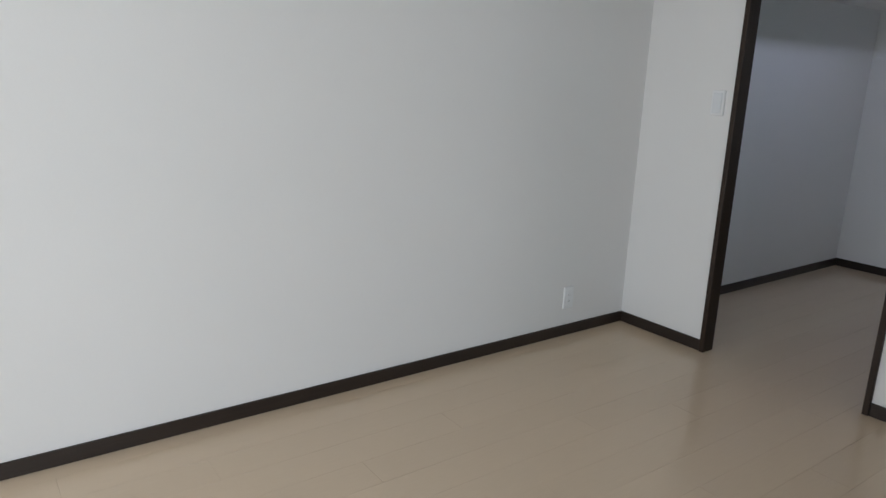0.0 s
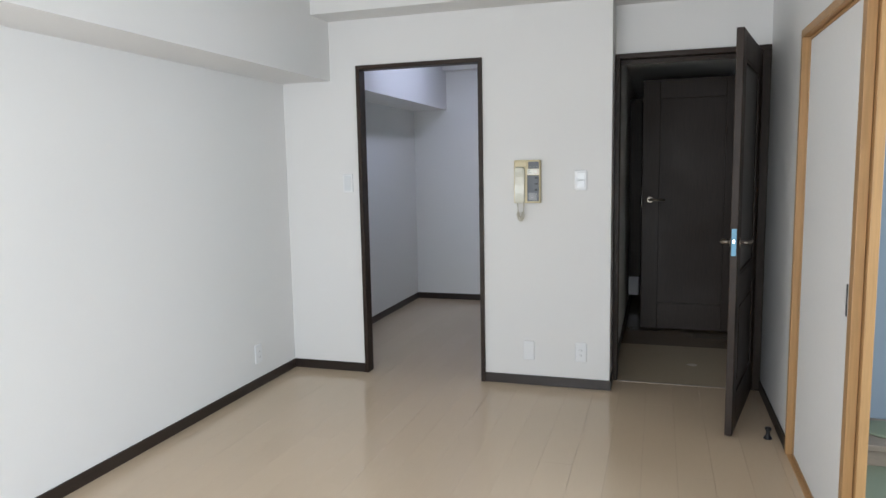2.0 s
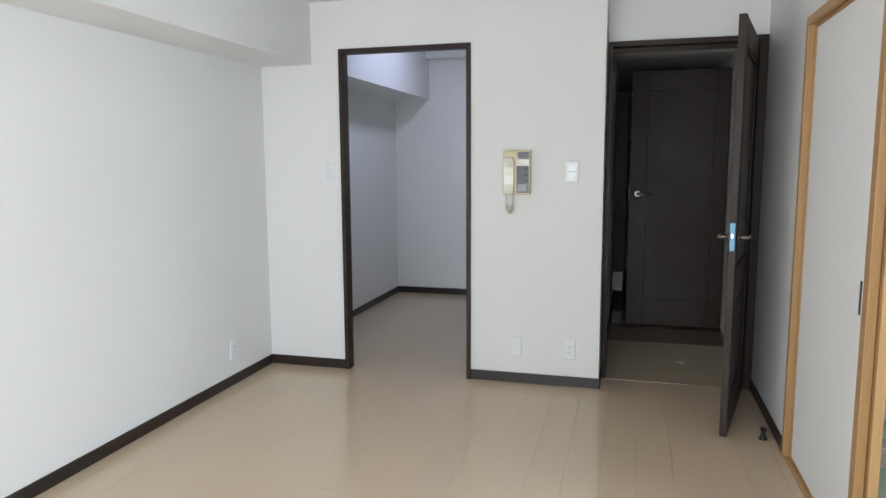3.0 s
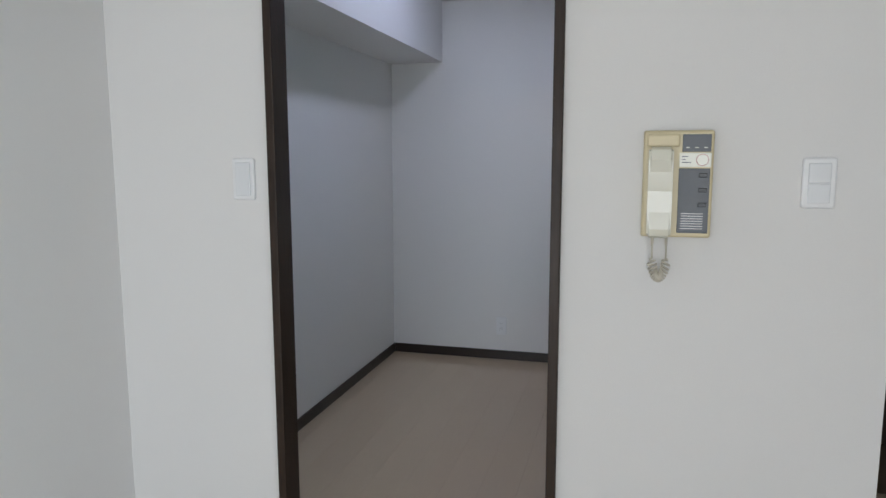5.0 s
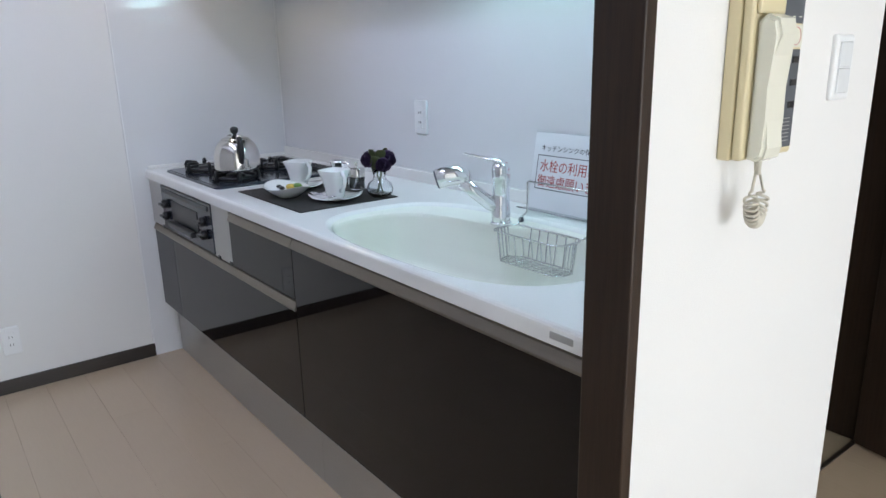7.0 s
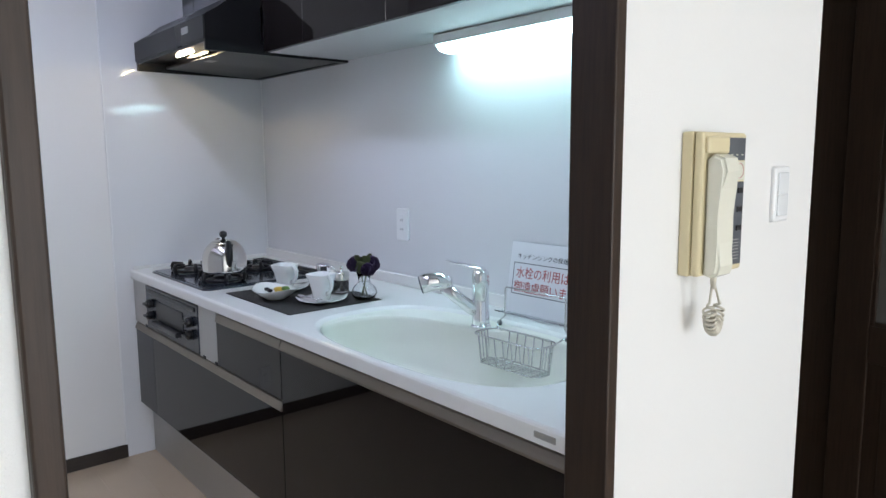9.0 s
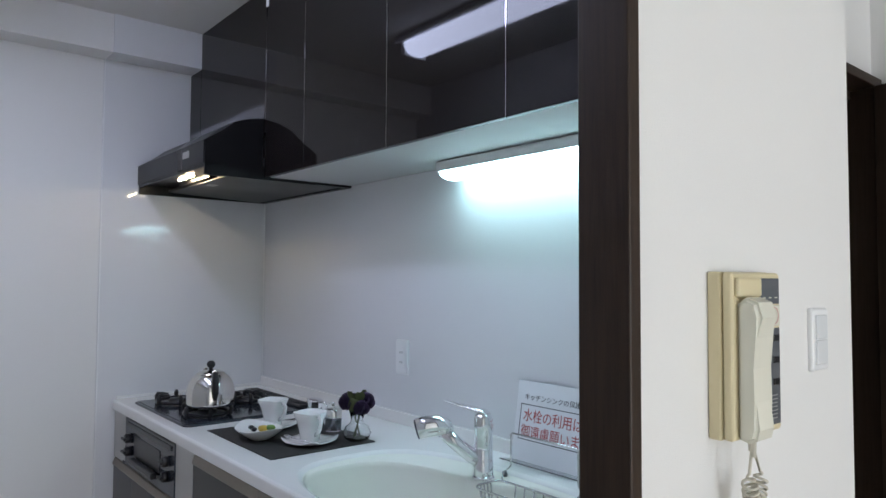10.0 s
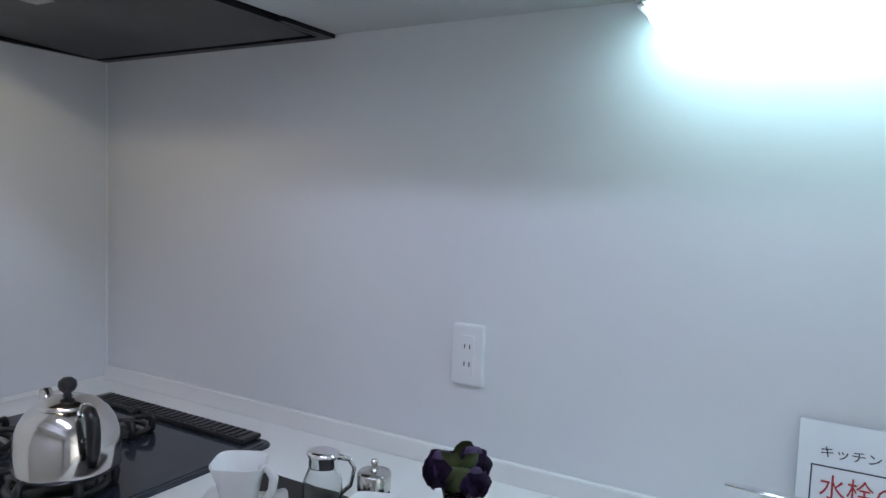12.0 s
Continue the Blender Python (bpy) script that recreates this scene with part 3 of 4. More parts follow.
LW, LT, LH = 0.818, 0.034, 1.965
bm = bmesh.new()
for a in ((-LT / 2, LT / 2, -0.115, 0.0, 0.012, LH), (-LT / 2, LT / 2, -LW, -LW + 0.115, 0.012, LH), (-LT / 2, LT / 2, -LW + 0.115, -0.115, LH - 0.13, LH),
          (-LT / 2, LT / 2, -LW + 0.115, -0.115, 0.012, 0.20), (-LT / 2, LT / 2, -LW + 0.115, -0.115, 0.68, 0.80)):
    box(bm, *a, bevel=0.003)
leaf = leaf_part("leaf_frame", bm, DARK, door)
leaf_part("lower_panel", bx(-0.009, 0.009, -LW + 0.11, -0.11, 0.195, 0.685), DARK, door)
leaf_part("panel_moulding", bx(-0.014, 0.014, -LW + 0.165, -0.165, 0.25, 0.63, bevel=0.006), DARK, door)
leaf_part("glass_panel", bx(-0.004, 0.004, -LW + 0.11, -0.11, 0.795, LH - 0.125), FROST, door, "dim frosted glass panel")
for sx in (-1, 1):
    bm = bmesh.new()
    for a in ((-LW + 0.115, -LW + 0.130, 0.80, LH - 0.13), (-0.130, -0.115, 0.80, LH - 0.13), (-LW + 0.130, -0.130, 0.80, 0.815), (-LW + 0.130, -0.130, LH - 0.145, LH - 0.13)):
        box(bm, sx * 0.006, sx * 0.016, *a, bevel=0.003)
    leaf_part("glazing_bead", bm, DARK, door)
leaf_part("latch_plate", bx(-0.011, 0.011, -LW - 0.002, -LW + 0.001, 0.905, 1.035, bevel=0.001, seg=1), BLUEFILM, door, "latch plate under pale blue protective film")
leaf_part("latch_bolt", bx(-0.006, 0.006, -LW - 0.009, -LW - 0.002, 0.965, 0.985, bevel=0.002), CHROME, door)
for sx in (-1, 1):
    bm = sweep([(sx * 0.017, -LW + 0.055, 0.965), (sx * 0.024, -LW + 0.055, 0.965)], 0.024, 20)
    sweep([(sx * 0.02, -LW + 0.055, 0.965), (sx * 0.055, -LW + 0.055, 0.965), (sx * 0.064, -LW + 0.066, 0.965), (sx * 0.064, -LW + 0.09, 0.966), (sx * 0.062, -LW + 0.17, 0.964)], [0.009, 0.009, 0.0095, 0.009, 0.007], 12, bm=bm)
    leaf_part("lever_handle", bm, RAIL, door, "satin metal lever handle")

stop = thing("door_stop", "small dark metal door stop on the floor", "door stop", (2.383, -0.553, 0))
part("post", lathe([(0, 0.058), (0.010, 0.058), (0.016, 0.054), (0.016, 0.046), (0.010, 0.040), (0.009, 0.022), (0.014, 0.012), (0.019, 0.006), (0.020, 0.0), (0, 0)], 20, at=(2.383, -0.553, 0.0005)), BLACK, stop)

# ---- hall ----
far = thing("far_hall_door", "dark brown panelled door standing across the hall", "door", (2.05, 1.65, 0))
FX0, FX1, FYY = 1.722, 2.437, 1.65
bm = bmesh.new()
for a in ((FX0, FX0 + 0.13, 0.012, 2.0), (FX1 - 0.10, FX1, 0.012, 2.0), (FX0 + 0.13, FX1 - 0.10, 1.85, 2.0), (FX0 + 0.13, FX1 - 0.10, 0.012, 0.225)):
    box(bm, a[0], a[1], FYY, FYY + 0.034, a[2], a[3], bevel=0.003)
part("leaf_frame", bm, DARK, far)
part("panel", bx(FX0 + 0.125, FX1 - 0.095, FYY + 0.010, FYY + 0.026, 0.22, 1.855), DARK, far)
bm = sweep([(1.785, FYY, 1.06), (1.785, FYY - 0.008, 1.06)], 0.024, 20)
sweep([(1.785, FYY - 0.004, 1.06), (1.785, FYY - 0.045, 1.06), (1.797, FYY - 0.055, 1.06), (1.82, FYY - 0.055, 1.06), (1.90, FYY - 0.053, 1.058)], [0.009, 0.009, 0.0095, 0.009, 0.007], 12, bm=bm)
part("lever_handle", bm, RAIL, far, "satin metal lever handle")
part("latch_plate", bx(FX0 - 0.002, FX0, FYY + 0.006, FYY + 0.028, 1.0, 1.13), STEEL, far)
cab = thing("shoe_cabinet", "tall dark cabinet fixed to the hall wall above the floor", "cabinet", (1.66, 2.7, 0.28))
part("body", bx(HX0 + 0.003, 1.695, 2.6, 3.4, 0.28, 1.94, bevel=0.003), DARK, cab)
part("white_base", bx(HX0 + 0.003, 1.68, 2.62, 3.38, 0.10, 0.279, bevel=0.003), PLASTIC, cab, "white base box")
down = thing("hall_downlight", "small recessed hall ceiling lamp, unlit", "lamp", (2.30, 1.2, 2.12))
part("ring", lathe([(0.045, 0.0), (0.06, -0.004), (0.062, 0.0)], 24, at=(2.30, 1.2, 2.12)), PLASTIC, down)
part("reflector", lathe([(0.0, -0.0015), (0.045, -0.001)], 24, at=(2.30, 1.2, 2.12)), CHROME, down)

# ---- paper sliding doors ----
frame_l = "light varnished wooden frame of the paper sliding doors"
for nm, a in (("jamb_far", (XR - 0.012, XR + 0.1, FY0 - 0.035, FY0, 0, FZ - 0.03)), ("jamb_near", (XR - 0.012, XR + 0.1, FY1, FY1 + 0.035, 0, FZ - 0.03)),
              ("lintel", (XR - 0.012, XR + 0.1, FY1, FY0, FZ - 0.03, FZ + 0.005)), ("sill", (XR - 0.008, XR + 0.1, FY1 + 0.035, FY0 - 0.035, -0.006, 0.004))):
    structure("trim_" + nm, bx(*a, bevel=0.002), AMBER, frame_l, "door frame")
for nm, x0 in (("groove_a", XR + 0.046), ):
    structure("trim_" + nm, bx(x0 - 0.0035, x0 - 0.0025, FY1 + 0.035, FY0 - 0.035, FZ - 0.045, FZ - 0.03), AMBER, frame_l, "door frame")


def fusuma(y0, y1, x, label, pull_y):
    f = thing("sliding_door", label, "sliding door", (x, (y0 + y1) / 2, 0.005), "paper sliding doors")
    part("paper_panel", bx(x + 0.003, x + 0.018, y0 + 0.02, y1 - 0.02, 0.02, FZ - 0.048), FUSUMA, f, "white paper panel")
    for a in ((y0, y0 + 0.050, 0.006, FZ - 0.032), (y1 - 0.012, y1, 0.006, FZ - 0.032)):
        part("stile", bx(x, x + 0.030, *a, bevel=0.002), AMBER, f, "light varnished wooden stile")
    for a in ((0.006, 0.018), (FZ - 0.046, FZ - 0.032)):
        part("rail", bx(x + 0.001, x + 0.02, y0 + 0.045, y1 - 0.012, *a, bevel=0.001, seg=1), AMBER, f)
    part("finger_pull", bx(x + 0.0005, x + 0.004, pull_y - 0.008, pull_y + 0.008, 0.83, 0.94, bevel=0.002), BLACK, f, "narrow black finger pull")
    return f


fusuma(-1.625, -0.755, XR + 0.012, "white paper sliding door in a varnished wooden frame", -1.55)
fusuma(-1.650, -0.760, XR + 0.0445, "second white paper sliding door stacked behind the first", -1.62)

# ---- tatami room ----
step = thing("alcove_platform", "low brown wooden alcove platform in the tatami room", "platform", (3.0, -0.58, 0))
part("deck", bx(XR + 0.12, 4.55, -0.77, -0.402, 0.065, 0.095, bevel=0.004), BOARD, step)
part("riser", bx(XR + 0.13, 4.54, -0.755, -0.41, -0.004, 0.0645), BOARD, step)
cush = thing("round_mat", "flat round straw mat lying on the alcove platform", "mat", (2.89, -0.56, 0.095))
part("disc", lathe([(0, 0.012), (0.09, 0.012), (0.11, 0.009), (0.115, 0.003), (0.11, 0.0), (0, 0)], 32, at=(2.885, -0.57, 0.0955)), TATAMI, cush)


# ---- plates on the walls ----
def plate(name, label, cat, m, w, h, kind):
    """A wall plate in the local x-z plane that faces -y."""
    t = thing(name, label, cat, (0, 0, 0), "wall plates")
    q = 0.007
    outline = [(sx * (w / 2 - q) + q * math.cos(radians(a0 + k * 22.5)), sz * (h / 2 - q) + q * math.sin(radians(a0 + k * 22.5))) for sx, sz, a0 in ((1, 1, 0), (-1, 1, 90), (-1, -1, 180), (1, -1, 270)) for k in range(5)]
    shapes = [[(u * f, d, v * f) for u, v in outline] for f, d in ((1.0, 0.0), (1.0, -0.004), (0.985, -0.0070), (0.95, -0.0088), (0.90, -0.0092))]
    bm = bmesh.new()
    rings = [[bm.verts.new(p) for p in ring] for ring in shapes]
    for lo, hi in zip(rings, rings[1:]):
        for k in range(20):
            bm.faces.new((lo[k], lo[(k + 1) % 20], hi[(k + 1) % 20], hi[k])).smooth = True
    bm.faces.new(rings[-1])
    bm.faces.new(rings[0])
    part("cover", bm, PLASTIC, t)
    if kind == "switch2":
        part("rocker", bx(-w * 0.33, w * 0.33, -0.013, -0.008, 0.001, h * 0.39, bevel=0.002), ROCKER, t)
        part("rocker", bx(-w * 0.33, w * 0.33, -0.013, -0.008, -h * 0.39, -0.001, bevel=0.002), ROCKER, t)
    elif kind == "switch1":
        part("rocker", bx(-w * 0.33, w * 0.33, -0.014, -0.008, -h * 0.40, h * 0.40, bevel=0.002), ROCKER, t)
    else:
        part("socket_face", bx(-w * 0.2, w * 0.2, -0.0105, -0.008, -h * 0.32, h * 0.32, bevel=0.0015), PLASTIC, t)
        if kind == "socket":
            for zz in (h * 0.14, -h * 0.14):
                for xx in (-0.0055, 0.0055):
                    part("slot", bx(xx - 0.001, xx + 0.001, -0.0112, -0.0100, zz - 0.0042, zz + 0.0042), BLACK, t)
    for o in t.children:
        o.matrix_parent_inverse = Matrix()
    t.matrix_basis = m
    return t


plate("light_switch", "white double rocker light switch beside the intercom", "light switch", pose(1.414, 0, 1.26), 0.072, 0.118, "switch2")
plate("light_switch", "white wide single rocker light switch beside the kitchen doorway", "light switch", pose(-0.082, 0, 1.259), 0.070, 0.120, "switch1")
plate("blank_plate", "white wall plate low on the partition", "wall plate", pose(1.102, 0, 0.218), 0.068, 0.118, "blank")
plate("power_socket", "white double power socket low on the partition", "socket", pose(1.419, 0, 0.222), 0.068, 0.118, "socket")
plate("power_socket", "white power socket low on the long side wall", "socket", pose(XL, -0.455, 0.212, 0, 0, 90), 0.070, 0.120, "socket")
plate("power_socket", "white power socket low on the kitchen back wall", "socket", pose(0.212, YB, 0.224), 0.068, 0.118, "socket")
plate("power_socket", "white power socket on the glossy panel above the worktop", "socket", pose(XK - 0.004, 1.417, 1.093, 0, 0, -90), 0.070, 0.122, "socket")

# ---- intercom ----
ic = thing("intercom", "yellowed cream wall intercom with a white handset", "intercom", (1.098, 0, 1.255))
part("back_shell", bx(1.018, 1.178, -0.022, 0.0, 1.128, 1.384, bevel=0.004), BEIGE, ic)
part("front_shell", bx(1.019, 1.177, -0.040, -0.0235, 1.129, 1.383, bevel=0.006, seg=3), BEIGE, ic)
part("cradle_wall", bx(1.026, 1.100, -0.0480, -0.0390, 1.345, 1.375, bevel=0.004), BEIGE, ic)
prof = [(-0.0410, 1.132), (-0.0410, 1.335), (-0.0540, 1.345), (-0.0720, 1.338), (-0.0780, 1.315), (-0.0700, 1.285), (-0.0660, 1.24), (-0.0670, 1.19), (-0.0720, 1.150), (-0.0680, 1.134), (-0.0560, 1.128)]
bm = extrude_profile(prof, "x", 1.030, 1.086)
bmesh.ops.bevel(bm, geom=[e for e in bm.edges if abs(e.verts[0].co.x - e.verts[1].co.x) < 1e-6], offset=0.006, segments=3, affect="EDGES")
part("handset", bm, IVORY, ic, "glossy white handset")
part("display_panel", bx(1.106, 1.170, -0.0418, -0.0395, 1.333, 1.374, bevel=0.001, seg=1), SLATE, ic, "dark grey upper panel")
part("label_strip", bx(1.100, 1.172, -0.0416, -0.0395, 1.297, 1.331, bevel=0.001, seg=1), IVORY, ic, "pale strip with a round mark")
part("button_panel", bx(1.100, 1.170, -0.0418, -0.0395, 1.140, 1.294, bevel=0.001, seg=1), SLATE, ic, "dark grey button panel")
for zz in (1.278, 1.243, 1.208):
    part("button", bx(1.145, 1.164, -0.0445, -0.0415, zz - 0.005, zz + 0.005, bevel=0.001, seg=1), BLACK, ic)
for xx in (1.118, 1.138, 1.158):
    part("mark", bx(xx - 0.004, xx + 0.004, -0.0423, -0.0416, 1.342, 1.344), IVORY, ic)
for k in range(7):
    part("speaker_slot", bx(1.108, 1.158, -0.0423, -0.0416, 1.150 + k * 0.006, 1.1515 + k * 0.006), STEEL, ic)
ring = [(1.152 + 0.0135 * math.cos(i * math.tau / 24), -0.0418, 1.314 + 0.0135 * math.sin(i * math.tau / 24)) for i in range(24)]
part("round_mark", sweep(ring, 0.0008, 6, closed=True), material("faded_red_print", (0.55, 0.30, 0.27), 0.5), ic)
for zz, a, b in ((1.321, 1.106, 1.120), (1.314, 1.106, 1.114), (1.307, 1.106, 1.126)):
    part("print_bar", bx(a, b, -0.0421, -0.0415, zz, zz + 0.002), SLATE, ic)
# coiled cord hanging in a loop from the handset and the shell
pts = []
for i in range(421):
    f = i / 420
    a = f * math.tau * 17
    ang = math.pi * (0.04 + 0.92 * f)
    cx, cz = 1.062 - 0.0165 * math.cos(ang), 1.094 - 0.064 * math.sin(ang) ** 0.8
    tx, tz = math.cos(ang), math.sin(ang)
    rad = 0.0105 * min(1, 14 * f, 14 * (1 - f))
    pts.append((cx + rad * math.cos(a) * tx, -0.050 + rad * math.sin(a), cz + rad * math.cos(a) * tz * 0.9))
pts = [(1.045, -0.058, 1.132), (1.045, -0.054, 1.115)] + pts + [(1.078, -0.04, 1.115), (1.078, -0.035, 1.131)]
part("coiled_cord", sweep(pts, 0.0023, 6), CORD, ic, "cream coiled telephone cord")
for xx, yy in ((1.045, -0.058), (1.078, -0.036)):
    part("cord_plug", sweep([(xx, yy, 1.134), (xx, yy, 1.108)], [0.004, 0.003], 8), CORD, ic)
ic.location.x += 0.003
# ---- things on the worktop ----
CHINA = material("white_china", (0.82, 0.82, 0.81), 0.12, grain=0.1, scale=40, dark=0.97, coat=0.3)
MATM = material("dark_woven_mat", (0.030, 0.029, 0.028), 0.75, grain=0.6, scale=30, stretch=(30, 3, 1), dark=0.55, bump=0.4, bump_scale=500)
STEELK = material("polished_steel", (0.70, 0.68, 0.65), 0.10, 1.0, grain=0.3, scale=6, dark=0.9, stain=0.03)
PETAL = material("dark_purple_petal", (0.050, 0.020, 0.085), 0.6, grain=0.7, scale=60, dark=0.4)
LEAF = material("olive_leaf", (0.11, 0.135, 0.05), 0.5, grain=0.6, scale=40, dark=0.6)
STEM = material("pale_stem", (0.20, 0.24, 0.13), 0.5, grain=0.4, scale=60)
SHEET = material("printed_sheet", (0.80, 0.81, 0.84), 0.35, grain=0.1, scale=60, dark=0.97)
RED = material("red_print", (0.42, 0.035, 0.035), 0.6)
INK = material("dark_print", (0.03, 0.035, 0.045), 0.6)
LEMON = material("yellow_food", (0.62, 0.43, 0.06), 0.45, grain=0.4, scale=50)
GREENF = material("green_food", (0.12, 0.24, 0.05), 0.45, grain=0.4, scale=50)
DARKF = material("dark_berry", (0.02, 0.018, 0.022), 0.25, grain=0.3, scale=50)
ACRYL = material("clear_acrylic", (0.92, 0.95, 0.97), 0.06, glass=True)

place = thing("place_mat", "dark woven place mat on the worktop", "place mat", (1.08, 1.485, TOP))
part("mat", bx(0.903, 1.256, 1.248, 1.722, TOP + 0.0005, TOP + 0.0035, bevel=0.001, seg=1), MATM, place)
ZM = TOP + 0.004

# kettle on the hob
KX, KY, KZ = 0.995, 1.938, TOP + 0.046
kettle = thing("kettle", "polished steel dome kettle with black handle on the hob", "kettle", (KX, KY, KZ))
part("body", lathe([(0, 0), (0.080, 0), (0.086, 0.004), (0.0865, 0.012), (0.086, 0.045), (0.083, 0.068), (0.076, 0.088), (0.066, 0.104), (0.054, 0.1155), (0.050, 0.1165)], 48, at=(KX, KY, KZ)), STEELK, kettle)
lid = part("lid", lathe([(0.0515, 0.1150), (0.0515, 0.1185), (0.045, 0.1225), (0.03, 0.128), (0.012, 0.1305), (0, 0.131)], 40, at=(KX, KY, KZ)), STEELK, kettle, "domed steel lid")
part("knob", lathe([(0.009, 0.128), (0.006, 0.136), (0.0125, 0.141), (0.0155, 0.149), (0.0145, 0.157), (0.008, 0.163), (0, 0.1645)], 24, at=(KX, KY, KZ)), BLACK, lid, "black ball knob")
hd = Vector((-0.22, -0.975, 0))
at = lambda r, z: tuple(Vector((KX, KY, KZ + z)) + hd * r)
part("handle", sweep([at(0.086, 0.128), at(0.102, 0.126), at(0.112, 0.113), at(0.116, 0.09), at(0.114, 0.062), at(0.108, 0.035)], [0.008, 0.010, 0.011, 0.0115, 0.011, 0.007], 14), BLACK, kettle, "black curved side handle")
part("handle_bracket", sweep([at(0.060, 0.112), at(0.070, 0.128), at(0.088, 0.130)], [0.006, 0.006, 0.009], 12), STEELK, kettle)
part("handle_bracket", sweep([at(0.083, 0.072), at(0.100, 0.076), at(0.114, 0.078)], 0.005, 10), STEELK, kettle)
sp = Vector((0.18, 0.983, 0))
spt = lambda r, z: tuple(Vector((KX, KY, KZ + z)) + sp * r)
part("spout", sweep([spt(0.070, 0.080), spt(0.092, 0.105), spt(0.100, 0.122)], [0.016, 0.012, 0.010], 16), STEELK, kettle, "short steel spout")
for o in kettle.children_recursive:
    o.data.transform(Matrix.Translation((KX, KY, KZ)) @ Matrix.Diagonal((0.99, 0.99, 0.98, 1)) @ Matrix.Translation((-KX, -KY, -KZ)))


def square_ring(cx, cy, z, r, p=3.2, n=40, rot=0.5, lift=0.0):
    out = []
    for k in range(n):
        a = k * math.tau / n
        c, s = math.cos(a), math.sin(a)
        x, y = r * math.copysign(abs(c) ** (2 / p), c), r * math.copysign(abs(s) ** (2 / p), s)
        out.append((cx + x * math.cos(rot) - y * math.sin(rot), cy + x * math.sin(rot) + y * math.cos(rot), z + lift * math.cos(4 * a + math.pi)))
    return out


def loft(rows, bm=None, cap=True):
    bm = bm or bmesh.new()
    rings = [[bm.verts.new(p) for p in r] for r in rows]
    n = len(rings[0])
    for a, b in zip(rings, rings[1:]):
        for k in range(n):
            bm.faces.new((a[k], a[(k + 1) % n], b[(k + 1) % n], b[k])).smooth = True
    if cap:
        bm.faces.new(rings[0][::-1])
        bm.faces.new(rings[-1])
    return bm


def coffee_cup(cx, cy, turn):
    s = thing("saucer", "square white china saucer on the dark mat", "saucer", (cx, cy, ZM), "coffee set")
    part("dish", loft([square_ring(cx, cy, ZM + z, r, 4.2, rot=turn, lift=l) for r, z, l in ((0.035, 0.0, 0), (0.040, 0.002, 0), (0.060, 0.008, 0.002), (0.073, 0.015, 0.006), (0.0735, 0.0175, 0.006), (0.060, 0.012, 0.002), (0.035, 0.006, 0))]), CHINA, s)
    c = thing("coffee_cup", "tall square white china cup on its saucer", "cup", (cx, cy, ZM + 0.0062), "coffee set")
    z0 = ZM + 0.0065
    part("cup_body", loft([square_ring(cx, cy, z0 + z, r, p, rot=turn) for r, z, p in ((0.022, 0, 2.6), (0.026, 0.002, 2.8), (0.029, 0.03, 3.0), (0.035, 0.06, 3.4), (0.044, 0.088, 4.2), (0.0435, 0.0895, 4.2), (0.0415, 0.088, 4.2), (0.033, 0.06, 3.4), (0.026, 0.03, 3.0), (0.020, 0.006, 2.8))]), CHINA, c)
    d = Vector((math.cos(turn - 1.9), math.sin(turn - 1.9), 0))
    p = lambda r, z: tuple(Vector((cx, cy, z0 + z)) + d * r)
    part("cup_handle", sweep([p(0.036, 0.082), p(0.052, 0.083), p(0.063, 0.070), p(0.060, 0.048), p(0.047, 0.030), p(0.029, 0.022)], [0.004, 0.005, 0.0055, 0.005, 0.0045, 0.004], 10, flat=1.6), CHINA, c)


coffee_cup(1.082, 1.350, 0.35)
coffee_cup(1.092, 1.625, 0.55)
spoon = thing("teaspoon", "small chrome teaspoon lying on a saucer", "spoon", (1.04, 1.37, ZM + 0.012))
part("handle", sweep([(1.032, 1.385, ZM + 0.019), (1.04, 1.34, ZM + 0.0175), (1.052, 1.30, ZM + 0.018)], [0.003, 0.002, 0.0025], 8), CHROME, spoon)
part("bowl", lathe([(0, 0.0), (0.008, 0.001), (0.012, 0.004), (0.0125, 0.005), (0.008, 0.003), (0, 0.0025)], 16, at=(1.029, 1.397, ZM + 0.0165), squash=(0.8, 1.25)), CHROME, spoon)

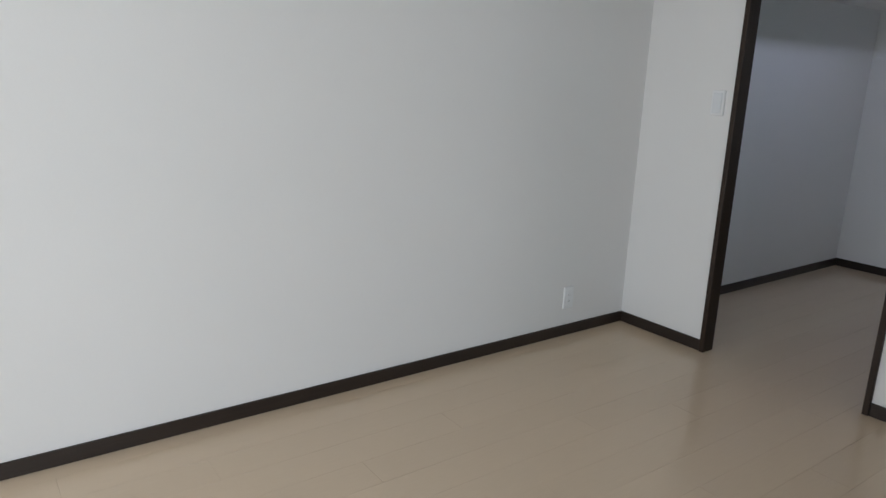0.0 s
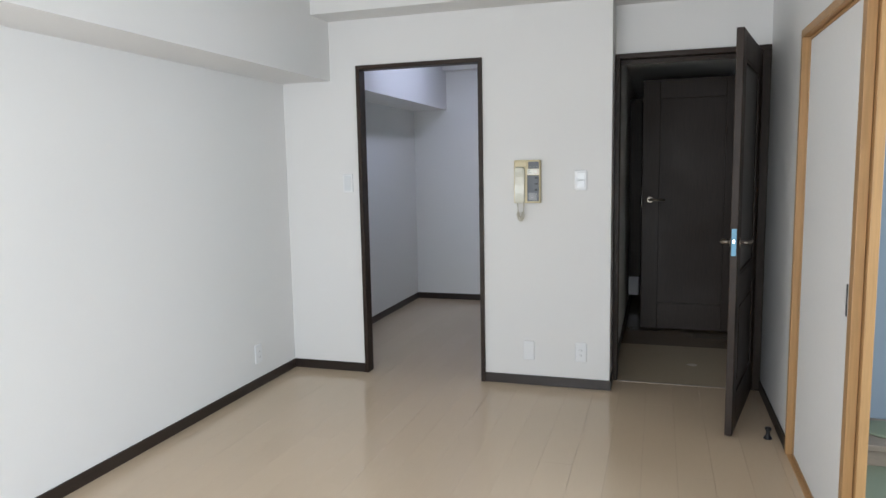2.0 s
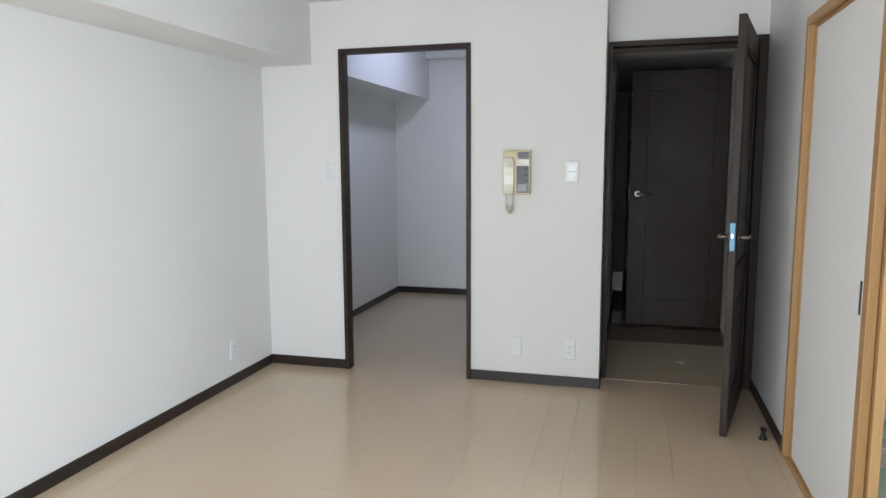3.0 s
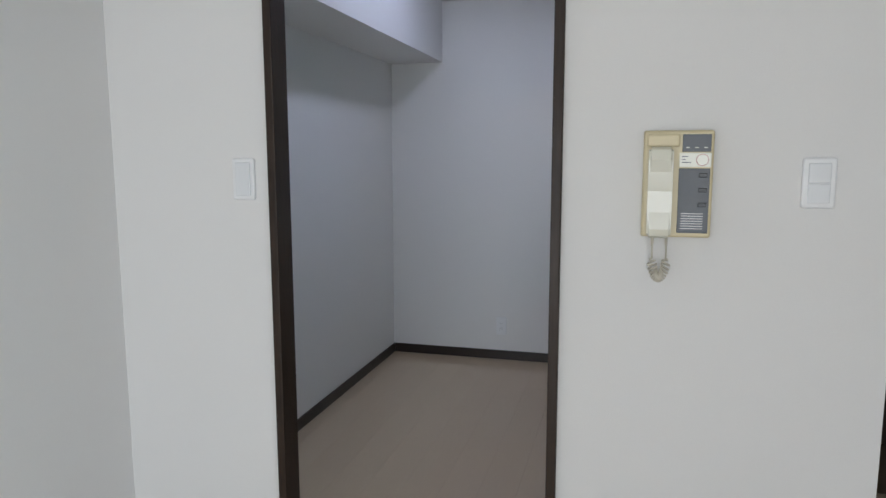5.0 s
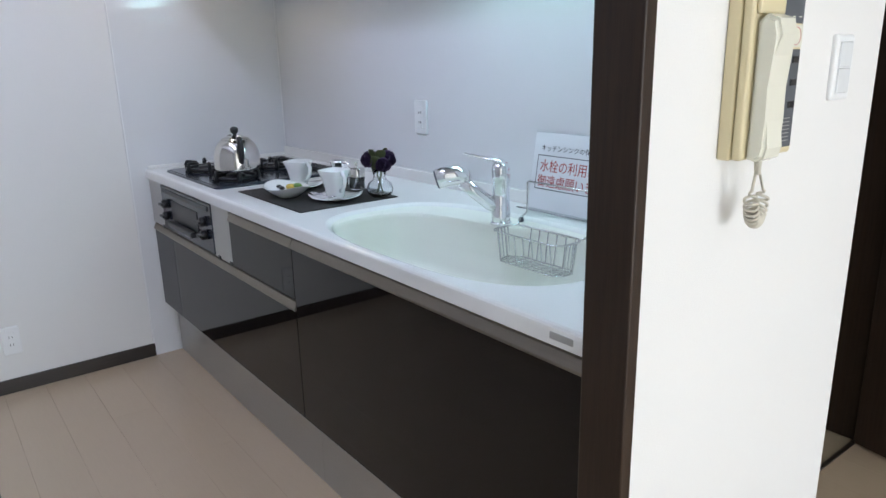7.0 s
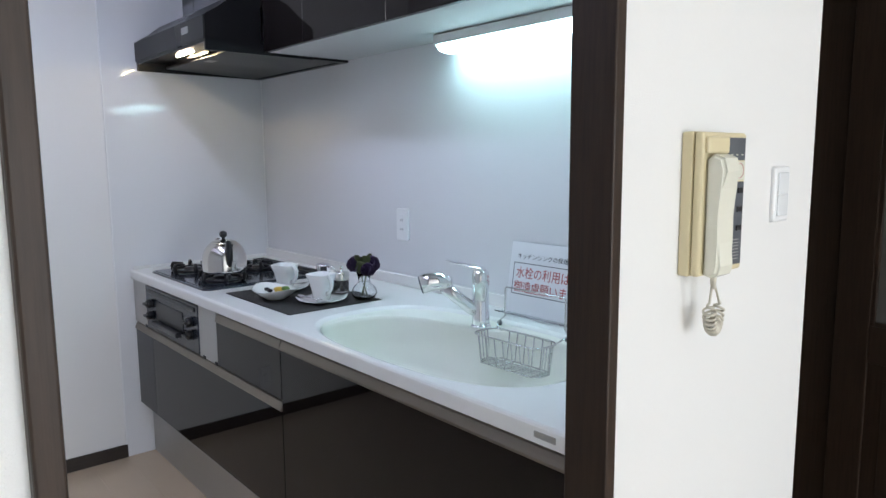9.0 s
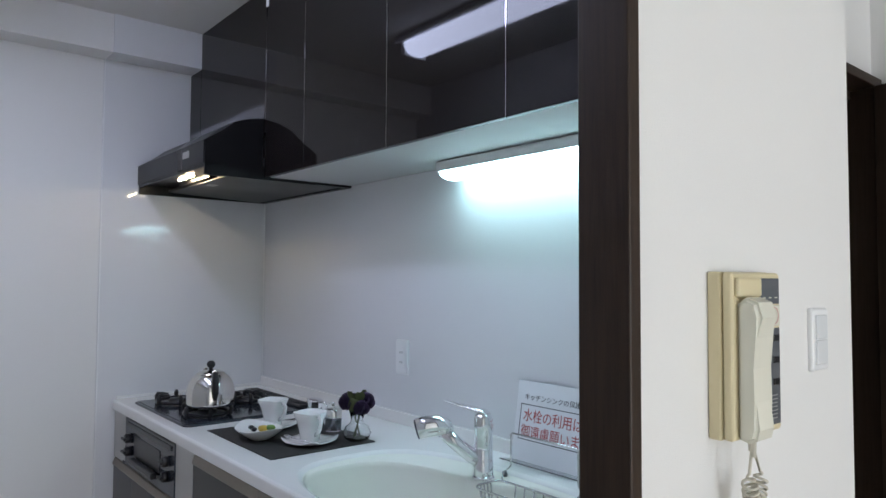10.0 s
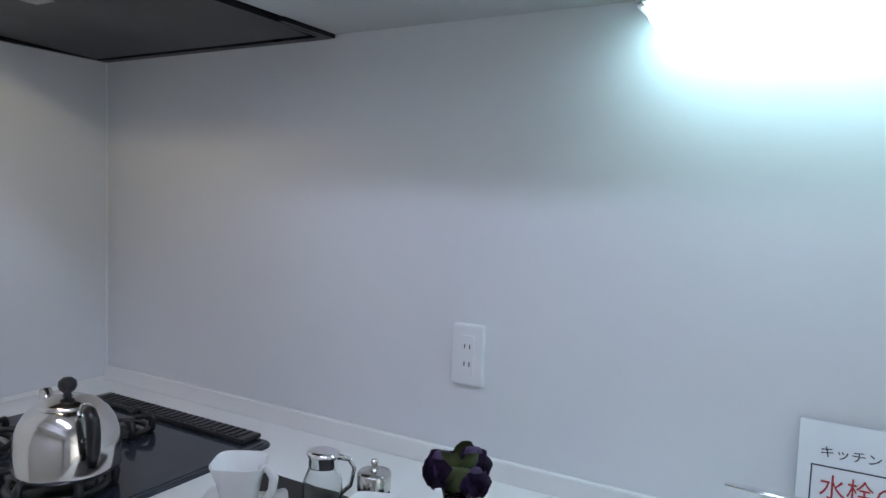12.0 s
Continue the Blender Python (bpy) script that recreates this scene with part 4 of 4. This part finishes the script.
# boat-shaped bowl with garnish
dish = thing("serving_bowl", "white boat-shaped china bowl on the dark mat", "bowl", (0.985, 1.500, ZM))
rows = []
for r, z in ((0.03, 0.0), (0.034, 0.002), (0.055, 0.018), (0.075, 0.036), (0.076, 0.0375), (0.072, 0.036), (0.05, 0.018), (0.025, 0.006)):
    rows.append([(0.985 + r * math.cos(k * math.tau / 40) * 0.95, 1.500 + r * math.sin(k * math.tau / 40) * 1.28, ZM + z * 0.9 + (0.012 * abs(math.sin(k * math.tau / 40)) ** 3 * (r / 0.076) ** 2)) for k in range(40)])
part("bowl_body", loft(rows), CHINA, dish)
for i, (dx, dy, dz, r, m, nm, lb) in enumerate(((0.0, -0.035, 0.036, 0.020, LEMON, "lemon_slice", "yellow lemon wedge"), (0.012, -0.056, 0.042, 0.016, GREENF, "herb_leaf", "bright green garnish leaf"),
                                           (-0.016, 0.005, 0.030, 0.011, DARKF, "berry", "dark berry"), (-0.012, 0.034, 0.031, 0.011, DARKF, "berry", "dark berry"), (0.014, 0.014, 0.030, 0.012, LEMON, "fruit_piece", "yellow fruit piece"))):
    g = thing(nm, lb + " in the boat-shaped bowl", "food", (0.985 + dx, 1.5 + dy, ZM + dz - 0.012), "garnish")
    part("piece", lathe([(0, -r * 0.6), (r * 0.6, -r * 0.5), (r, 0), (r * 0.7, r * 0.45), (0, r * 0.6)], 14, at=(0.985 + dx, 1.5 + dy, ZM + dz), squash=(0.9, 1.15)), m, g)

# glass syrup jug and sugar pot
jug = thing("syrup_jug", "small clear glass syrup jug with a chrome top", "jug", (1.205, 1.545, ZM))
part("glass", lathe([(0, 0), (0.028, 0), (0.033, 0.004), (0.035, 0.02), (0.033, 0.045), (0.024, 0.066), (0.021, 0.072), (0.019, 0.072), (0.022, 0.065), (0.031, 0.044), (0.033, 0.02), (0.030, 0.006), (0, 0.004)], 32, at=(1.205, 1.545, ZM)), GLASS, jug)
part("cap", lathe([(0.0225, 0.068), (0.0235, 0.072), (0.0235, 0.083), (0.026, 0.087), (0.026, 0.092), (0.018, 0.096), (0, 0.097)], 28, at=(1.205, 1.545, ZM), squash=(1, 1.15)), CHROME, jug, "chrome pouring cap")
part("handle", sweep([(1.212, 1.520, ZM + 0.088), (1.220, 1.500, ZM + 0.086), (1.224, 1.492, ZM + 0.070), (1.222, 1.498, ZM + 0.04), (1.216, 1.515, ZM + 0.022)], [0.006, 0.005, 0.004, 0.004, 0.004], 10), CHROME, jug)
pot = thing("sugar_pot", "small glass sugar pot under a steel lid", "pot", (1.225, 1.452, ZM))
part("glass", lathe([(0, 0.0), (0.024, 0.0), (0.027, 0.003), (0.027, 0.052), (0.025, 0.052), (0.025, 0.005), (0, 0.004)], 28, at=(1.225, 1.452, ZM)), GLASS, pot)
part("lid", lathe([(0.0285, 0.045), (0.0285, 0.070), (0.027, 0.073), (0.012, 0.0755), (0.004, 0.076), (0.004, 0.084), (0.0065, 0.088), (0.005, 0.094), (0, 0.095)], 28, at=(1.225, 1.452, ZM)), STEELK, pot, "brushed steel lid with a ball knob")

# vase with roses
VX, VY = 1.213, 1.288
vase = thing("glass_vase", "round clear glass vase with a flared neck", "vase", (VX, VY, ZM))
part("glass", lathe([(0, 0), (0.026, 0), (0.040, 0.010), (0.044, 0.024), (0.038, 0.042), (0.022, 0.056), (0.019, 0.066), (0.027, 0.100), (0.0255, 0.100), (0.0172, 0.066), (0.0205, 0.057), (0.036, 0.042), (0.042, 0.024), (0.038, 0.011), (0, 0.003)], 36, at=(VX, VY, ZM)), GLASS, vase)
rose = thing("roses", "bunch of dark purple roses with olive leaves in the vase", "flowers", (VX, VY, ZM + 0.006))
rr = random.Random(9)


def petal(c, d, size, curl):
    """One cupped petal that stands out from c along d."""
    bm = bmesh.new()
    d = Vector(d).normalized()
    side = d.cross(Vector((0, 0, 1))).normalized()
    up = side.cross(d).normalized()
    grid = []
    for i in range(5):
        f = i / 4
        w = size * 0.62 * math.sin(math.pi * (0.18 + 0.72 * f)) ** 0.8
        row = []
        for j in range(5):
            g = j / 2 - 1
            p = Vector(c) + d * size * (0.12 + 0.55 * f - curl * f * f * 0.3) + up * size * (0.95 * f) * (0.75 + curl * 0.3) + side * w * g - d * size * 0.28 * g * g * (1 - 0.3 * f)
            row.append(bm.verts.new(p))
        grid.append(row)
    for a, b in zip(grid, grid[1:]):
        for j in range(4):
            bm.faces.new((a[j], a[j + 1], b[j + 1], b[j])).smooth = True
    bmesh.ops.solidify(bm, geom=bm.faces[:], thickness=0.0008)
    return bm


for hx, hy, hz, hs in ((-0.020, 0.017, 0.110, 0.052), (0.022, -0.014, 0.112, 0.050), (-0.004, -0.030, 0.098, 0.042)):
    c = (VX + hx, VY + hy, ZM + hz)
    head = part("bloom", lathe([(0, -0.002), (hs * 0.3, 0.002), (hs * 0.38, hs * 0.4), (hs * 0.25, hs * 0.72), (0, hs * 0.78)], 12, at=c), PETAL, rose)
    for ring, cnt in ((0.55, 4), (0.8, 5), (1.0, 7)):
        for k in range(cnt):
            a = k * math.tau / cnt + ring * 3
            part("petal", petal((c[0], c[1], c[2] - hs * 0.25 * ring), (math.cos(a), math.sin(a), 0.1), hs * ring * rr.uniform(0.9, 1.1), ring - 0.5), PETAL, head)
    part("stem", sweep([(VX - hx * 0.4, VY - hy * 0.4, ZM + 0.010), (VX + hx * 0.15, VY + hy * 0.15, ZM + 0.062), c], 0.0022, 8), STEM, rose)
for k in range(9):
    a = rr.uniform(0, math.tau)
    part("leaf", petal((VX + 0.018 * math.cos(a), VY + 0.018 * math.sin(a), ZM + rr.uniform(0.088, 0.118)), (math.cos(a), math.sin(a), 0.0), rr.uniform(0.036, 0.050), 0.9), LEAF, rose, "olive green leaf")

# single-lever mixer tap
TX, TY, TL = 1.286, 0.786, TOP - 0.0135
tap = thing("mixer_tap", "chrome single-lever mixer tap with a pull-out head", "tap", (TX, TY, TL))
part("base_ring", lathe([(0, 0.0), (0.030, 0.0), (0.030, 0.004), (0.027, 0.008), (0, 0.008)], 32, at=(TX, TY, TL + 0.0005)), CHROME, tap)
part("body", lathe([(0.026, 0.006), (0.026, 0.048), (0.0245, 0.050), (0.0245, 0.112), (0.0255, 0.114), (0.0255, 0.155), (0.023, 0.166), (0.012, 0.172), (0, 0.173)], 36, at=(TX, TY, TL)), CHROME, tap)
swing = Matrix.Translation((TX, TY, 0)) @ Matrix.Rotation(radians(-42), 4, "Z") @ Matrix.Translation((-TX, -TY, 0))
tap_arm = part("spout", sweep([(TX, TY, TL + 0.036), (TX - 0.03, TY - 0.002, TL + 0.058), (TX - 0.072, TY - 0.006, TL + 0.092), (TX - 0.108, TY - 0.009, TL + 0.124)], [0.020, 0.020, 0.0195, 0.019], 24), CHROME, tap)
spray = part("spray_head", sweep([(TX - 0.090, TY - 0.007, TL + 0.122), (TX - 0.098, TY - 0.008, TL + 0.132), (TX - 0.118, TY - 0.010, TL + 0.139), (TX - 0.150, TY - 0.012, TL + 0.136), (TX - 0.174, TY - 0.014, TL + 0.129)], [0.016, 0.024, 0.028, 0.029, 0.0275], 28), CHROME, tap, "chrome pull-out spray head")
nozzle = part("nozzle", sweep([(TX - 0.1735, TY - 0.014, TL + 0.1290), (TX - 0.1775, TY - 0.0142, TL + 0.1278)], [0.0262, 0.0255], 24), SLATE, tap, "grey spray nozzle")
for o in (tap_arm, spray, nozzle):
    o.data.transform(swing)
part("lever", sweep([(TX + 0.004, TY - 0.014, TL + 0.168), (TX, TY, TL + 0.174), (TX - 0.010, TY + 0.055, TL + 0.181), (TX - 0.021, TY + 0.130, TL + 0.187)], [0.014, 0.019, 0.013, 0.006], 16, flat=0.40), CHROME, tap, "flat chrome lever")

# wire basket on the sink rim
bask = thing("sink_basket", "chrome wire basket hanging on the sink rim", "basket", (1.2, 0.58, TOP - 0.11))
W = 0.0019
x0, x1, y0, y1, zt, zb = 1.205, 1.300, 0.495, 0.742, TL + 0.004, TL - 0.078


def loop(x0, x1, y0, y1, z, r=0.03):
    pts = []
    for cx, cy, a0 in ((x1 - r, y1 - r, 0), (x0 + r, y1 - r, 90), (x0 + r, y0 + r, 180), (x1 - r, y0 + r, 270)):
        for k in range(5):
            a = radians(a0 + k * 22.5)
            pts.append((cx + r * math.cos(a), cy + r * math.sin(a), z))
    return pts


part("top_wire", sweep(loop(x0, x1, y0, y1, zt), W * 1.5, 8, closed=True), WIRE, bask)
part("bottom_wire", sweep(loop(x0 + 0.012, x1 - 0.012, y0 + 0.012, y1 - 0.012, zb), W * 1.2, 8, closed=True), WIRE, bask)
for k in range(7):
    yy = y0 + 0.03 + k * (y1 - y0 - 0.06) / 6
    part("wire", sweep([(x0, yy, zt), (x0 + 0.011, yy, zb), (x1 - 0.011, yy, zb), (x1, yy, zt)], W, 6), WIRE, bask)
for k in range(4):
    xx = x0 + 0.03 + k * (x1 - x0 - 0.06) / 3
    part("wire", sweep([(xx, y0, zt), (xx, y0 + 0.011, zb), (xx, y1 - 0.011, zb), (xx, y1, zt)], W, 6), WIRE, bask)
FX = 1.345   # line of the hanger's feet on the ledge
part("hanger", sweep([(x1, y1 - 0.01, zt), (FX - 0.006, y1 + 0.022, TL + 0.012), (FX, y1 + 0.022, TL + 0.014), (FX + 0.003, y1 + 0.004, TL + 0.030), (FX + 0.003, y1 + 0.004, 0.958), (FX + 0.003, y1 - 0.002, 0.963), (FX + 0.003, y0 + 0.030, 0.963), (FX + 0.003, y0 + 0.024, 0.958), (FX + 0.003, y0 + 0.024, TL + 0.030), (FX, y0 + 0.010, TL + 0.014), (FX - 0.006, y0 + 0.010, TL + 0.012), (x1, y0 + 0.01, zt)], W * 1.2, 8), WIRE, bask, "upright chrome wire frame")
for yy in (y0 + 0.010, y1 + 0.022):
    part("rubber_foot", lathe([(0, 0.014), (0.006, 0.013), (0.008, 0.006), (0.007, 0.0), (0, 0)], 14, at=(FX - 0.002, yy, TL)), SLATE, bask)

# notice in an acrylic stand
sign = thing("notice_stand", "printed notice in a clear acrylic stand behind the tap", "notice", (1.44, 0.70, TOP))
SM = Matrix.Translation((1.441, 0.838, TOP + 0.003)) @ Matrix.Rotation(radians(-90), 4, "Z") @ Matrix.Rotation(radians(90 - 9), 4, "X")  # local x along the sheet, y up the sheet, z to the reader


def sign_part(name, bm, mat, label=""):
    bmesh.ops.transform(bm, matrix=SM, verts=bm.verts)
    return part(name, bm, mat, sign, label)


SW, SH = 0.300, 0.222
sign_part("sheet", bx(0, SW, 0, SH, -0.001, 0.0), SHEET, "white printed sheet")
sign_part("acrylic_back", bx(-0.002, SW + 0.002, 0, SH + 0.002, -0.004, -0.0015, bevel=0.0005, seg=1), ACRYL)
sign_part("acrylic_foot", bx(-0.002, SW + 0.002, -0.001, 0.002, -0.004, 0.045, bevel=0.0005, seg=1), ACRYL)
for a in ((0.018, SW - 0.018, 0.156, 0.158), (0.018, SW - 0.018, 0.060, 0.062), (0.018, 0.020, 0.062, 0.156), (SW - 0.020, SW - 0.018, 0.062, 0.156)):
    sign_part("border", bx(*a, 0.0002, 0.0007), INK)


def lettering(text, x, y, size, mat, width=None):
    cu = bpy.data.curves.new("lettering", "FONT")
    cu.body, cu.size, cu.extrude, cu.resolution_u = text, size, 0.0002, 3
    tmp = bpy.data.objects.new("lettering", cu)
    scene.collection.objects.link(tmp)
    me = bpy.data.meshes.new_from_object(tmp.evaluated_get(bpy.context.evaluated_depsgraph_get()))
    bpy.data.objects.remove(tmp)
    bm = bmesh.new()
    bm.from_mesh(me)
    bpy.data.meshes.remove(me)
    xs = [v.co.x for v in bm.verts] or [0, 1]
    f = (width / (max(xs) - min(xs))) if width else 1
    bmesh.ops.transform(bm, matrix=Matrix.Translation((x, y, 0.0006)) @ Matrix.Diagonal((f, 1, 1, 1)), verts=bm.verts)
    sign_part("lettering", bm, mat)


lettering("キッチンシンクの保護の為", 0.028, 0.172, 0.018, INK, 0.24)
lettering("水栓の利用は", 0.030, 0.114, 0.038, RED, 0.21)
lettering("御遠慮願います", 0.026, 0.070, 0.038, RED, 0.245)
# ---- floor boards ----
floor = structure("floor", bx(XL - 0.1, XR, Y0, YB + 0.05, -0.1, -0.0035), JOINT, "pale maple floor boards running towards the kitchen", "floor")
rnd = random.Random(4)


def board(y0, y1, x0, x1):
    ob = new("plank", plank_mesh(round(x1 - x0, 4), round(y1 - y0, 4)))
    ob.matrix_basis = Matrix.Translation((x0, y0, 0))
    ob.parent = floor


made = {}


def plank_mesh(w, l):
    if (w, l) not in made:
        bm = bmesh.new()
        g = 0.0001
        lo = [bm.verts.new(p) for p in ((g, g, -0.0034), (w - g, g, -0.0034), (w - g, l - g, -0.0034), (g, l - g, -0.0034))]
        mid = [bm.verts.new(p) for p in ((g, g, -0.0008), (w - g, g, -0.0008), (w - g, l - g, -0.0008), (g, l - g, -0.0008))]
        e = g + 0.0003
        hi = [bm.verts.new(p) for p in ((e, e, 0), (w - e, e, 0), (w - e, l - e, 0), (e, l - e, 0))]
        for a, b in ((lo, mid), (mid, hi)):
            for k in range(4):
                bm.faces.new((a[k], a[(k + 1) % 4], b[(k + 1) % 4], b[k]))
        bm.faces.new(hi)
        made[(w, l)] = mesh_of("plank", bm, PLANK)
    return made[(w, l)]


x, col = -0.60, 0
while x < XR - 0.001:
    x0, x1 = max(x, XL - 0.02), min(x + 0.15, XR - 0.0005)
    y = Y0 - (0.0, 0.9, 0.45, 1.35)[col % 4]
    end = YB + 0.02 if x1 < HX0 + 0.02 else HY - 0.02
    while y < end:
        a, b = max(y, Y0), min(y + 1.8, end)
        if b - a > 0.02 and x1 - x0 > 0.005:
            board(a, b, x0, x1)
        y += 1.8
    x += 0.15
    col += 1
structure("floor_hall", bx(HX0, XR, HY - 0.02, 1.15, -0.06, -0.001), HALLF, "pale wooden hall floor beyond the threshold", "floor")
# hall floor past y = 1.15, coloured a darker brown
structure("floor_hall_far", bx(HX0, XR, 1.152, 4.6, -0.06, -0.001), HALLF2, "far stretch of the hall floor in a darker brown", "floor")
